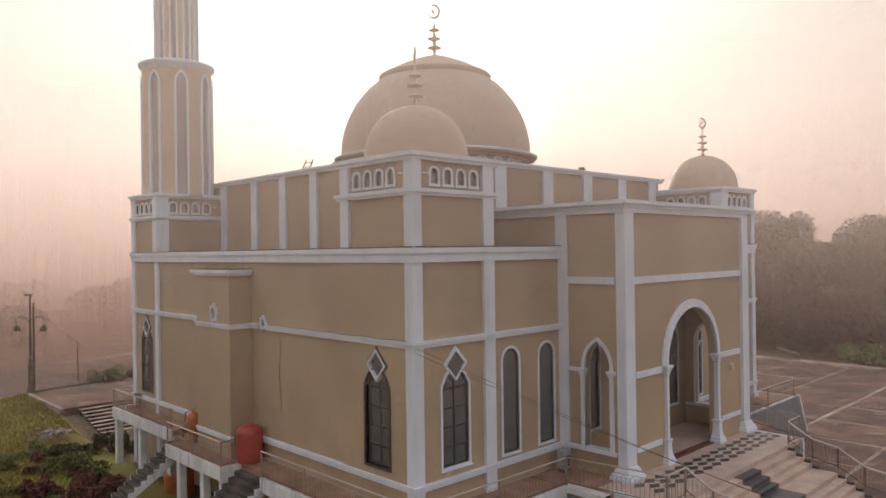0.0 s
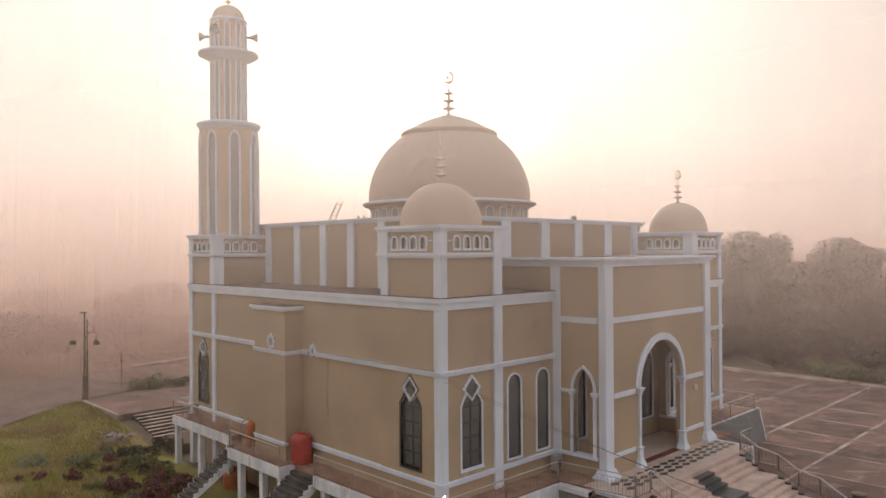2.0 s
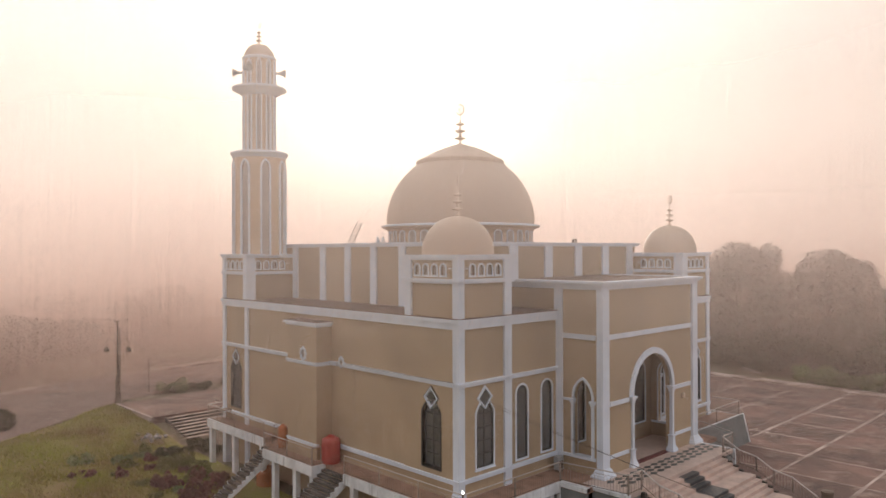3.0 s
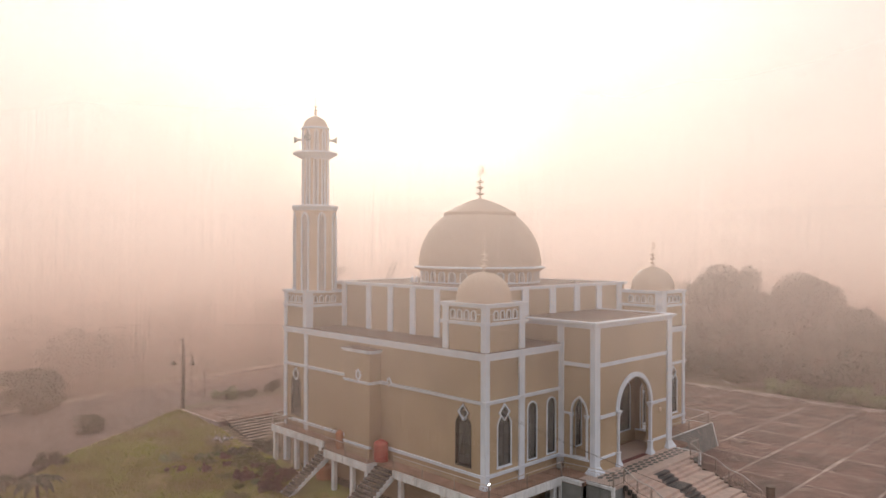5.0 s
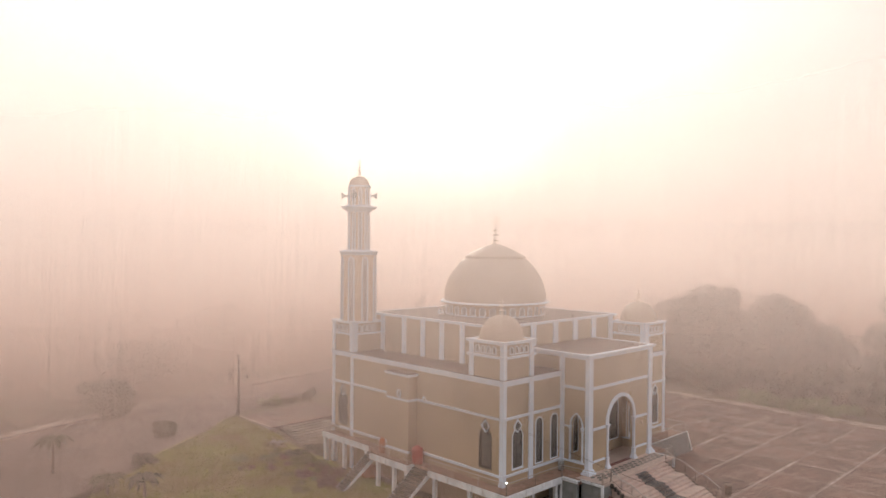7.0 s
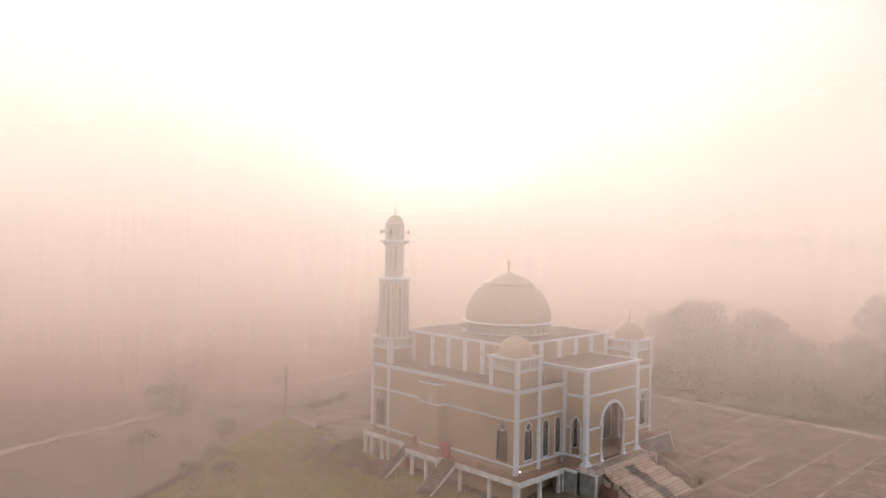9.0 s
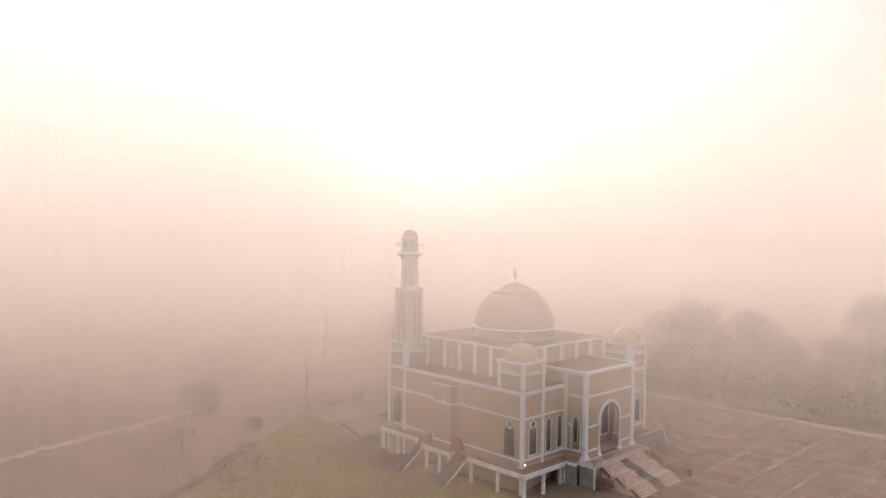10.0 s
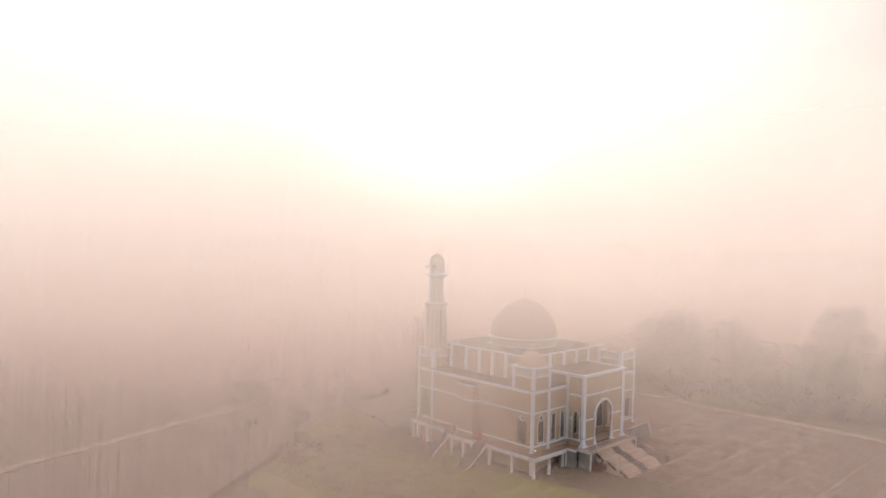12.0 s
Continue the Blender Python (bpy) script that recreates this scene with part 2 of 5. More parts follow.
M_GLASS = glass_material("dusty_glass", (0.42, 0.40, 0.38), 0.10)
M_LAMP = bpy.data.materials.new("lit_lamp")
M_LAMP.use_nodes = True
M_LAMP.node_tree.nodes["Principled BSDF"].inputs["Emission Color"].default_value = (1, 0.97, 0.9, 1)
M_LAMP.node_tree.nodes["Principled BSDF"].inputs["Emission Strength"].default_value = 14.0


# ---- building blocks ----
def thing(name, at=(0, 0, 0), label="", category="", group="", kind="", turn=0):
    ob = new(name)
    ob.empty_display_size = 0.2
    ob.matrix_basis = pose(*at, 0, 0, turn)
    return tagged(ob, label, category, group, kind)


def finish(bm, mat, smooth=False):
    me = bpy.data.meshes.new("mesh")
    bmesh.ops.recalc_face_normals(bm, faces=bm.faces)
    if smooth:
        for f in bm.faces:
            f.smooth = True
    bm.to_mesh(me)
    bm.free()
    for m in mat if isinstance(mat, (list, tuple)) else (mat,):
        me.materials.append(m)
    if smooth:
        me.set_sharp_from_angle(angle=radians(40))
    return me


def part(name, bm, mat, parent, label="", smooth=False):
    ob = new(name, bm if isinstance(bm, bpy.types.Mesh) else finish(bm, mat, smooth))
    ob.parent = parent
    return tagged(ob, label)


def solo(name, bm, mat, label, category, kind="", group="", smooth=False):
    return tagged(new(name, finish(bm, mat, smooth)), label, category, group, kind)


def put_box(bm, x0, x1, y0, y1, z0, z1, bevel=0.0):
    m = Matrix.Translation(((x0 + x1) / 2, (y0 + y1) / 2, (z0 + z1) / 2)) @ Matrix.Diagonal((abs(x1 - x0), abs(y1 - y0), abs(z1 - z0), 1))
    made = bmesh.ops.create_cube(bm, size=1, matrix=m)["verts"]
    if bevel:
        edges = {e for v in made for e in v.link_edges}
        bmesh.ops.bevel(bm, geom=list(edges), offset=bevel, segments=2, affect="EDGES", profile=0.5)
    return bm


def box(x0, x1, y0, y1, z0, z1, bevel=0.0):
    return put_box(bmesh.new(), x0, x1, y0, y1, z0, z1, bevel)


def lathe(profile, n=48, cx=0.0, cy=0.0, bm=None, cap=True):
    """A solid of revolution from (radius, z) pairs."""
    bm = bm or bmesh.new()
    rings = [[bm.verts.new((cx + r * math.cos(2 * math.pi * k / n), cy + r * math.sin(2 * math.pi * k / n), z)) for k in range(n)] for r, z in profile]
    for a, b in zip(rings, rings[1:]):
        for k in range(n):
            bm.faces.new((a[k], a[(k + 1) % n], b[(k + 1) % n], b[k]))
    if cap:
        bm.faces.new(rings[0])
        bm.faces.new(rings[-1])
    return bm


def tube(points, r, n=6, bm=None):
    """A round bar through points."""
    bm = bm or bmesh.new()
    pts = [Vector(p) for p in points]
    rings = []
    for i, p in enumerate(pts):
        d = (pts[min(i + 1, len(pts) - 1)] - pts[max(i - 1, 0)]).normalized()
        side = d.cross(Vector((0, 0, 1)) if abs(d.z) < 0.95 else Vector((1, 0, 0))).normalized()
        up = side.cross(d)
        rr = r[i] if isinstance(r, (list, tuple)) else r
        rings.append([bm.verts.new(p + rr * (math.cos(2 * math.pi * k / n) * side + math.sin(2 * math.pi * k / n) * up)) for k in range(n)])
    for a, b in zip(rings, rings[1:]):
        for k in range(n):
            bm.faces.new((a[k], a[(k + 1) % n], b[(k + 1) % n], b[k]))
    bm.faces.new(rings[0])
    bm.faces.new(rings[-1])
    return bm


def facing(side, offset):
    """The frame of a facade: u along it (to the right, seen from outside), v up, w outwards from the plane."""
    u, w, o = {"west": ((0, -1, 0), (-1, 0, 0), (offset, 0, 0)), "south": ((1, 0, 0), (0, -1, 0), (0, offset, 0)),
               "east": ((0, 1, 0), (1, 0, 0), (offset, 0, 0)), "north": ((-1, 0, 0), (0, 1, 0), (0, offset, 0))}[side]
    return Matrix(((u[0], 0, w[0], o[0]), (u[1], 0, w[1], o[1]), (0, 1, 0, o[2]), (0, 0, 0, 1)))


def slab(outline, holes, w0, w1, m, bm=None):
    """A plate with holes: an outline in (u, v), from depth w0 to w1, set by the frame m."""
    out = bm or bmesh.new()
    bm = bmesh.new()
    edges = []
    for loop in (outline, *holes):
        vs = [bm.verts.new((u, v, w0)) for u, v in loop]
        edges += [bm.edges.new((vs[k - 1], vs[k])) for k in range(len(vs))]
    bmesh.ops.triangle_fill(bm, use_beauty=True, use_dissolve=False, edges=edges)
    top = bmesh.ops.extrude_face_region(bm, geom=list(bm.faces))["geom"]
    bmesh.ops.translate(bm, vec=(0, 0, w1 - w0), verts=[g for g in top if isinstance(g, bmesh.types.BMVert)])
    bmesh.ops.transform(bm, matrix=m, verts=bm.verts)
    bmesh.ops.recalc_face_normals(bm, faces=bm.faces)
    tmp = bpy.data.meshes.new("tmp")
    bm.to_mesh(tmp)
    bm.free()
    out.from_mesh(tmp)
    bpy.data.meshes.remove(tmp)
    return out


def widened(loop, d):
    """The loop pushed outwards by d (a counter-clockwise loop)."""
    out = []
    for k, p in enumerate(loop):
        a, b, c = Vector(loop[k - 1]), Vector(p), Vector(loop[(k + 1) % len(loop)])
        n1, n2 = (b - a).normalized(), (c - b).normalized()
        n1, n2 = Vector((n1.y, -n1.x)), Vector((n2.y, -n2.x))
        n = (n1 + n2)
        n = n.normalized() if n.length > 1e-6 else n1
        out.append(tuple(b + n * d / max(0.4, n.dot(n1))))
    return out


def ring(loop, width, w0, w1, m, bm=None):
    return slab(widened(loop, width), [loop], w0, w1, m, bm)


def stack(levels, m):
    """A moulded post: one closed skin through rectangles (u0, u1, w0, w1, v)."""
    bm = bmesh.new()
    rings = [[bm.verts.new(m @ Vector((u, v, w))) for u, w in ((u0, w0), (u1, w0), (u1, w1), (u0, w1))] for u0, u1, w0, w1, v in levels]
    for a, b in zip(rings, rings[1:]):
        for k in range(4):
            bm.faces.new((a[k], a[(k + 1) % 4], b[(k + 1) % 4], b[k]))
    bm.faces.new(rings[0])
    bm.faces.new(rings[-1])
    return bm


def rect(u0, u1, v0, v1):
    return [(u0, v0), (u1, v0), (u1, v1), (u0, v1)]


def round_arch(u, half, v0, spring, n=16):
    return [(u - half, v0), (u + half, v0)] + [(u + half * math.cos(math.pi * k / n), spring + half * math.sin(math.pi * k / n)) for k in range(n + 1)]


def ogee_arch(u, half, v0, spring, rise, n=10):
    """A pointed arch whose tip turns up."""
    side = []
    for k in range(n + 1):
        a = k / n
        x = half * math.cos(a * math.pi / 2) ** 0.85
        z = rise * (0.80 * math.sin(a * math.pi / 2) + 0.20 * a ** 4)
        side.append((x, z))
    return [(u - half, v0), (u + half, v0)] + [(u + x, spring + z) for x, z in side] + [(u - x, spring + z) for x, z in reversed(side[:-1])]


def lancet(u, v0=3.42, half=0.60, shoulder=6.02):
    """Pointed window below, diamond above, as one opening."""
    return [(u - half, v0), (u + half, v0), (u + half, shoulder), (u + 0.40, shoulder + 0.32), (u + 0.235, shoulder + 0.50), (u + 0.44, 6.71), (u, 7.18), (u - 0.44, 6.71), (u - 0.235, shoulder + 0.50), (u - 0.40, shoulder + 0.32), (u - half, shoulder)]


def diamond(u):
    return [(u, 6.20), (u + 0.44, 6.71), (u, 7.18), (u - 0.44, 6.71)]


def star(u, v, r):
    return [(u + (r if k % 2 == 0 else 0.72 * r) * math.cos(math.pi * k / 8), v + 1.25 * (r if k % 2 == 0 else 0.72 * r) * math.sin(math.pi * k / 8)) for k in range(16)]


# ---- the mosque ----
FLOOR_Z, ROOF_Z = 2.2, 10.42
NORTH = 10.02
mosque = thing("mosque", (0, 0, 0), "ochre plastered mosque with white pilasters and pale domes", "mosque")


def cornice(name, side, plane, u0, u1, v0, v1, steps, parent=None):
    """A stepped moulding along a facade: steps of (share of the height, how far it stands out)."""
    bm, m, v = bmesh.new(), facing(side, plane), v0
    if side in ("south", "north"):       # laid just inside the mouldings that they meet at the corners
        v, v1, v0 = v0 + 0.005, v1 - 0.005, v0 + 0.005
        steps = [(share, out - 0.005) for share, out in steps]
    for share, out in steps:
        slab(rect(u0 - out, u1 + out, v, v + share * (v1 - v0)), [], -0.12, out, m, bm)
        v += share * (v1 - v0)
    return part(name, bm, M_TRIM, parent or mosque)


def pilaster(side, plane, u0, u1, v0, v1, out=0.12):
    return part("pilaster", slab(rect(u0, u1, v0, v1), [], -0.05, out, facing(side, plane)), M_TRIM, mosque)


def glazing(win, loop, m, columns, rows, depth=-0.07, bar=0.05, curtain=True):
    """Frame bars and single panes within an opening's bounds."""
    us, vs = [p[0] for p in loop], [p[1] for p in loop]
    u0, u1, v0, v1 = min(us), max(us), min(vs), max(vs)
    frame_bm = slab(loop, [widened(loop, -bar)], depth - 0.04, depth + 0.04, m)
    for k in range(1, columns):
        u = u0 + (u1 - u0) * k / columns
        slab(rect(u - bar / 2, u + bar / 2, v0, v1 - 0.1), [], depth - 0.03, depth + 0.035, m, frame_bm)
    for k in range(1, rows):
        v = v0 + (v1 - v0) * k / rows
        slab(rect(u0, u1, v - bar / 2, v + bar / 2), [], depth - 0.03, depth + 0.03, m, frame_bm)
    part("glazing_bar", frame_bm, M_GLASSFRAME, win, "dark brown glazing bars")
    return u0, u1, v0, v1


def panes(win, outline, m, columns, depth=-0.07):
    us = [p[0] for p in outline]
    u0, u1 = min(us), max(us)
    part("pane", slab(outline, [], depth - 0.008, depth + 0.004, m), M_GLASS, win, "dusty grey glass")
    part("curtain", slab(widened(outline, -0.03), [], depth - 0.10, depth - 0.08, m), M_CURTAIN, win, "pale lace curtain behind the glass")


def lancet_window(side, plane, u, white=True):
    m = facing(side, plane)
    win = part("window", ring(lancet(u), 0.085, -0.16, 0.045 if white or u < 0 else 0.125, m), M_TRIM if white else M_GLASSFRAME, mosque,
               "pointed window with a diamond light above" if white else "pointed window with a dark unpainted frame")
    part("diamond_frame", slab(widened(diamond(u), 0.03), [widened(diamond(u), -0.025)], -0.14, 0.07 if white or u < 0 else 0.15, m), M_TRIM, win, "white diamond-shaped frame")
    low = [(u - 0.6, 3.42), (u + 0.6, 3.42), (u + 0.6, 6.02), (u + 0.4, 6.34), (u + 0.2, 6.50), (u, 6.56), (u - 0.2, 6.50), (u - 0.4, 6.34), (u - 0.6, 6.02)]
    glazing(win, low, m, 2, 5)
    panes(win, low, m, 2)
    part("pane", slab(widened(diamond(u), -0.03), [], 0.008, 0.020, m), M_GLASS, win, "dusty grey glass")
    # Dark panel close behind the pane paints in the shade of the room.
    part("backing", slab(widened(diamond(u), -0.03), [], -0.10, -0.08, m), M_ROOMSHADE, win, "dark space behind the light")
    if white:
        part("sill", slab(rect(u - 0.72, u + 0.72, 3.30, 3.345), [], -0.1, 0.09, m), M_TRIM, win)


def arched_window(side, plane, u, half=0.43, v0=3.28, spring=6.5):
    m = facing(side, plane)
    loop = round_arch(u, half, v0, spring)
    win = part("window", ring(loop, 0.09, -0.16, 0.045, m), M_TRIM, mosque, "tall round-headed window with a white frame")
    part("glazing_bar", slab(loop, [widened(loop, -0.05)], -0.11, -0.03, m), M_GLASSFRAME, win)
    part("pane", slab(loop, [], -0.078, -0.066, m), M_GLASS, win, "dark dusty glass")
    # Dark sheet added behind the pane so that the window looks dark.
    part("curtain", slab(widened(loop, -0.03), [], -0.14, -0.12, m), M_DARKSHEET, win, "dark cloth behind the glass")


TOWER = 3.7
XW, XE, YS, YN = -12.4, 12.4, -12.4, NORTH - 0.1
# outer walls with their openings
SW_U = 10.65     # window centre of the corner towers
west_holes = [lancet(SW_U), star(3.42, 7.60, 0.17), lancet(-8.30)]
part("wall", slab(rect(-YN, -YS, FLOOR_Z - 0.3, ROOF_Z), west_holes, -0.30, 0.0, facing("west", XW)), M_WALL, mosque)
south_holes = [lancet(-SW_U), lancet(SW_U)] + [round_arch(u, 0.43, 3.28, 6.5) for u in (-7.9, -5.88, 5.88, 7.9)] + [round_arch(0, 1.3, FLOOR_Z + 0.02, 5.2), round_arch(-3.2, 0.74, 3.2, 6.2), round_arch(3.2, 0.74, 3.2, 6.2)]
part("wall", slab(rect(XW + 0.304, XE - 0.304, FLOOR_Z - 0.3, ROOF_Z), south_holes, -0.30, 0.0, facing("south", YS)), M_WALL, mosque)
part("wall", slab(rect(YS, YN, FLOOR_Z - 0.3, ROOF_Z), [lancet(-SW_U), lancet(8.3)], -0.30, 0.0, facing("east", XE)), M_WALL, mosque)
part("wall", slab(rect(-XE + 0.304, -XW - 0.304, FLOOR_Z - 0.3, ROOF_Z), [], -0.30, 0.0, facing("north", YN)), M_WALL, mosque)
part("inner_floor", box(XW + 0.31, XE - 0.31, YS + 0.31, YN - 0.31, FLOOR_Z - 0.3, FLOOR_Z), M_FLOOR, mosque)
part("roof", box(XW + 0.02, XE - 0.02, YS + 0.02, YN - 0.02, ROOF_Z + 0.002, ROOF_Z + 0.10), M_ROOF, mosque, "flat concrete roof stained reddish brown")
part("tower_facing", slab(rect(8.72, 12.38, FLOOR_Z, 10.02), [lancet(SW_U)], 0.0, 0.085, facing("west", XW)), M_WALL, mosque)
# Thin dark strips stand in for the gutter's shadow above the roof band.
for x0, x1, y0, y1 in ((XW - 0.17, XW + 0.02, YS - 0.1, YN), (XW + 0.03, -5.1, YS - 0.17, YS + 0.02), (5.1, XE, YS - 0.17, YS + 0.02)):
    part("roof_edge", box(x0, x1, y0, y1, 10.503, 10.545), M_ROOF, mosque, "dark weathered roof edge")
# lower storey behind the balcony columns
part("wall", slab(rect(-YN + 0.6, -YS - 0.6, -1.2, FLOOR_Z - 0.302), [], -0.3, 0.0, facing("west", XW + 0.6)), M_WALL, mosque, "ochre lower storey wall")
part("wall", slab(rect(XW + 0.92, XE - 0.6, -1.2, FLOOR_Z - 0.302), [], -0.3, 0.0, facing("south", YS + 0.6)), M_WALL, mosque, "ochre lower storey wall")

for side, plane, us, white in (("west", XW, (SW_U,), False), ("south", YS, (-SW_U, SW_U), True), ("east", XE, (-SW_U,), True)):
    for u in us:
        lancet_window(side, plane, u, white)
lancet_window("west", XW, -8.30, False)
for u in (-7.9, -5.88, 5.88, 7.9):
    arched_window("south", YS, u)
for u in (-3.2, 3.2):
    arched_window("south", YS, u, 0.74, 3.2, 6.2)

patch = [(-11.15, 3.10), (-11.0, 3.10), (-10.94, 3.16), (-10.88, 3.22), (-10.84, 3.30), (-10.80, 3.33), (-10.92, 3.33), (-11.0, 3.27), (-11.06, 3.18)]
part("patch", slab(patch, [], -0.01, 0.006, facing("south", YS)), M_PALE, mosque, "pale filler over a crack")
# corner pilasters and the second pilaster of each tower
for sx in (-1, 1):
    for y0, sy in ((-12.5, 1), (NORTH, -1)):
        if sx > 0 and sy < 0:
            continue
        bm = bmesh.new()
        xc, yc = sx * 12.5, y0
        put_box(bm, xc, xc - sx * 0.40, yc, yc + sy * 0.40, -1.0 if sx < 0 else -0.2, 13.30)
        put_box(bm, xc + sx * 0.06, xc - sx * 0.43, yc - sy * 0.06, yc + sy * 0.43, FLOOR_Z + 0.004, FLOOR_Z + 0.25)
        part("corner_pilaster", bm, M_TRIM, mosque)
pilaster("south", YS, -9.30, -8.78, FLOOR_Z, 13.26)
pilaster("south", YS, 8.78, 9.30, FLOOR_Z, 13.26)
pilaster("west", XW, -7.02, -6.62, -1.0, 10.0)
pilaster("west", XW, 8.78, 9.24, 10.5, 13.26)

# mouldings round the main block
for side, plane, u0, u1 in (("west", XW, -YN, -YS), ("south", YS, XW, XE), ("east", XE, YS, YN)):
    for a, b in (((u0, u1),) if side != "south" else ((u0, -5.16), (5.16, u1))):
        cornice("plinth_moulding", side, plane, a, b, 2.89, 3.10, ((0.5, 0.13), (0.5, 0.16)))
        for c, d in (((a, b),) if side != "west" else ((a, 2.96), (3.88, b))):
            cornice("string_course", side, plane, c, d, 7.36, 7.58, ((0.55, 0.135), (0.45, 0.19)))
        cornice("roof_band", side, plane, a, b, 10.03, 10.50, ((0.62, 0.135), (0.38, 0.20)))

# blind upper storeys of the corner towers
NICHE_U = (-0.93, -0.33, 0.27, 0.87)


def tower_top(x0, x1, y0, y1, name="tower_storey"):
    tower = part(name, box(x0 + 0.25, x1 - 0.25, y0 + 0.25, y1 - 0.25, ROOF_Z + 0.11, 13.2), M_WALL, mosque)
    for side, plane, u0, u1 in (("west", x0, -y1, -y0), ("south", y0, x0, x1), ("east", x1, y0, y1), ("north", y1, -x1, -x0)):
        m, mid = facing(side, plane), (u0 + u1) / 2
        trim = 0.0 if side in ("west", "east") else 0.252
        loops = [round_arch(mid + u, 0.16, 12.53, 12.86, 8) for u in NICHE_U]
        part("storey_wall", slab(rect(u0 + trim, u1 - trim, ROOF_Z + 0.10, 13.28), loops, -0.25, 0.0, m), M_WALL, tower)
        for loop in loops:
            niche = part("niche", ring(loop, 0.075, -0.03, 0.05, m), M_TRIM, tower, "small round-headed blind niche")
        part("niche_backing", slab(rect(mid - 1.3, mid + 1.3, 12.45, 13.1), [], -0.24, -0.12, m), M_NICHE, tower, "grey recessed panel")
        for k in range(5):
            a = (mid - 1.42, mid - 0.62, mid - 0.02, mid + 0.58, mid + 1.17)[k] + (0.06 if k else 0)
            b = (mid - 1.17, mid - 0.57 + 0.0, mid + 0.03, mid + 0.63, mid + 1.42)[k]
            slab_bm = slab(rect(min(a, b) - 0.02, max(a, b), 12.83, 12.88), [], -0.02, 0.04, m)
            part("link_moulding", slab_bm, M_TRIM, tower)
        for u in NICHE_U:
            part("sill_moulding", slab(rect(mid + u - 0.25, mid + u + 0.25, 12.445, 12.525), [], -0.02, 0.06, m), M_TRIM, tower)
        cornice("storey_moulding", side, plane, u0, u1, 12.14, 12.36, ((0.4, 0.13), (0.6, 0.19)))
        cornice("top_cornice", side, plane, u0, u1, 13.24, 13.50, ((0.45, 0.14), (0.55, 0.22)))
    part("tower_roof", box(x0 + 0.02, x1 - 0.02, y0 + 0.02, y1 - 0.02, 13.285, 13.44), M_PALE, tower)
    return tower


tower_top(XW, XW + TOWER, YS, YS + TOWER)
tower_top(XE - TOWER, XE, YS, YS + TOWER)
tower_top(XW, XW + 3.42, YN - 3.08, YN)
# inner corner pilasters that show above the lower roofs
part("corner_pilaster", box(-12.53, -11.88, YN - 3.21, YN - 2.72, ROOF_Z + 0.10, 13.30), M_TRIM, mosque)
part("corner_pilaster", box(8.56, 9.25, -12.53, -11.9, ROOF_Z + 0.10, 13.30), M_TRIM, mosque)


def finial(cx, cy, z0, s, parent, turn=-42):
    """Stacked discs on a stem, a crescent and a star."""
    prof = [(0.16, 0), (0.20, 0.06), (0.09, 0.16), (0.09, 0.34), (0.40, 0.46), (0.40, 0.50), (0.12, 0.60), (0.10, 0.86), (0.38, 0.98), (0.38, 1.02), (0.10, 1.12), (0.07, 1.36), (0.32, 1.46), (0.32, 1.50), (0.08, 1.60), (0.06, 1.78), (0.035, 1.84), (0.03, 2.05), (0.01, 2.2)]
    f = part("finial", lathe([(r * s, z0 + z * s) for r, z in prof], 20, cx, cy), M_BRASS, parent, "stacked metal discs on a stem", smooth=True)
    bm, n = bmesh.new(), 22
    m = Matrix.Translation((cx, cy, z0 + 2.52 * s)) @ Matrix.Rotation(radians(turn), 4, "Z") @ Matrix.Rotation(radians(90), 4, "X")
    outer = [(0.36 * s * math.cos(a), 0.42 * s * math.sin(a)) for a in (radians(125 - 310 * k / n) for k in range(n + 1))]
    inner = [(0.27 * s * math.cos(a) - 0.05 * s, 0.31 * s * math.sin(a) + 0.02 * s) for a in (radians(122 - 304 * k / n) for k in range(n + 1))]
    slab(outer + inner[::-1], [], -0.035 * s, 0.035 * s, m, bm)
    part("crescent", bm, M_BRASS, f, "metal crescent")
    pts = [((0.17 if k % 2 == 0 else 0.07) * s * math.sin(math.pi * k / 5) - 0.06 * s, (0.17 if k % 2 == 0 else 0.07) * s * math.cos(math.pi * k / 5)) for k in range(10)]
    part("star", slab(pts[::-1], [], -0.03 * s, 0.03 * s, m), M_BRASS, f, "metal five-pointed star")
    return f


def small_dome(cx, cy, turn, z0=13.44, r=1.79):
    prof = [(r * 0.985, z0 - 0.02), (r, z0 + 0.12)] + [(r * math.cos(a) ** 0.94, z0 + 0.15 + 1.80 * math.sin(a)) for a in (math.pi / 2 * k / 18 for k in range(1, 18))] + [(0.02, z0 + 1.99)]
    d = part("small_dome", lathe(prof, 56, cx, cy), M_DOME, mosque, "smooth ochre painted dome", smooth=True)
    finial(cx, cy, z0 + 1.96, 0.71, d, turn)


small_dome(-10.55, -10.55, 40)
small_dome(10.55, -10.55, -20)

# raised hall and its drum
HX, HY0, HY1, HZ = 9.0, -8.72, 8.6, 14.0
hall = part("raised_hall", box(-HX + 0.2, HX - 0.2, HY0 + 0.2, HY1 - 0.2, ROOF_Z + 0.11, HZ - 0.05), M_WALL, mosque)
for side, plane, u0, u1 in (("west", -HX, -HY1, -HY0), ("south", HY0, -HX + 0.202, HX - 0.202), ("east", HX, HY0, HY1), ("north", HY1, -HX + 0.202, HX - 0.202)):
    part("hall_wall", slab(rect(u0, u1, ROOF_Z + 0.1, HZ), [], -0.2, 0.0, facing(side, plane)), M_WALL, hall)
    cornice("hall_cornice", side, plane, u0 - 0.1, u1 + 0.1, HZ - 0.08, HZ + 0.16, ((0.5, 0.10), (0.5, 0.18)))
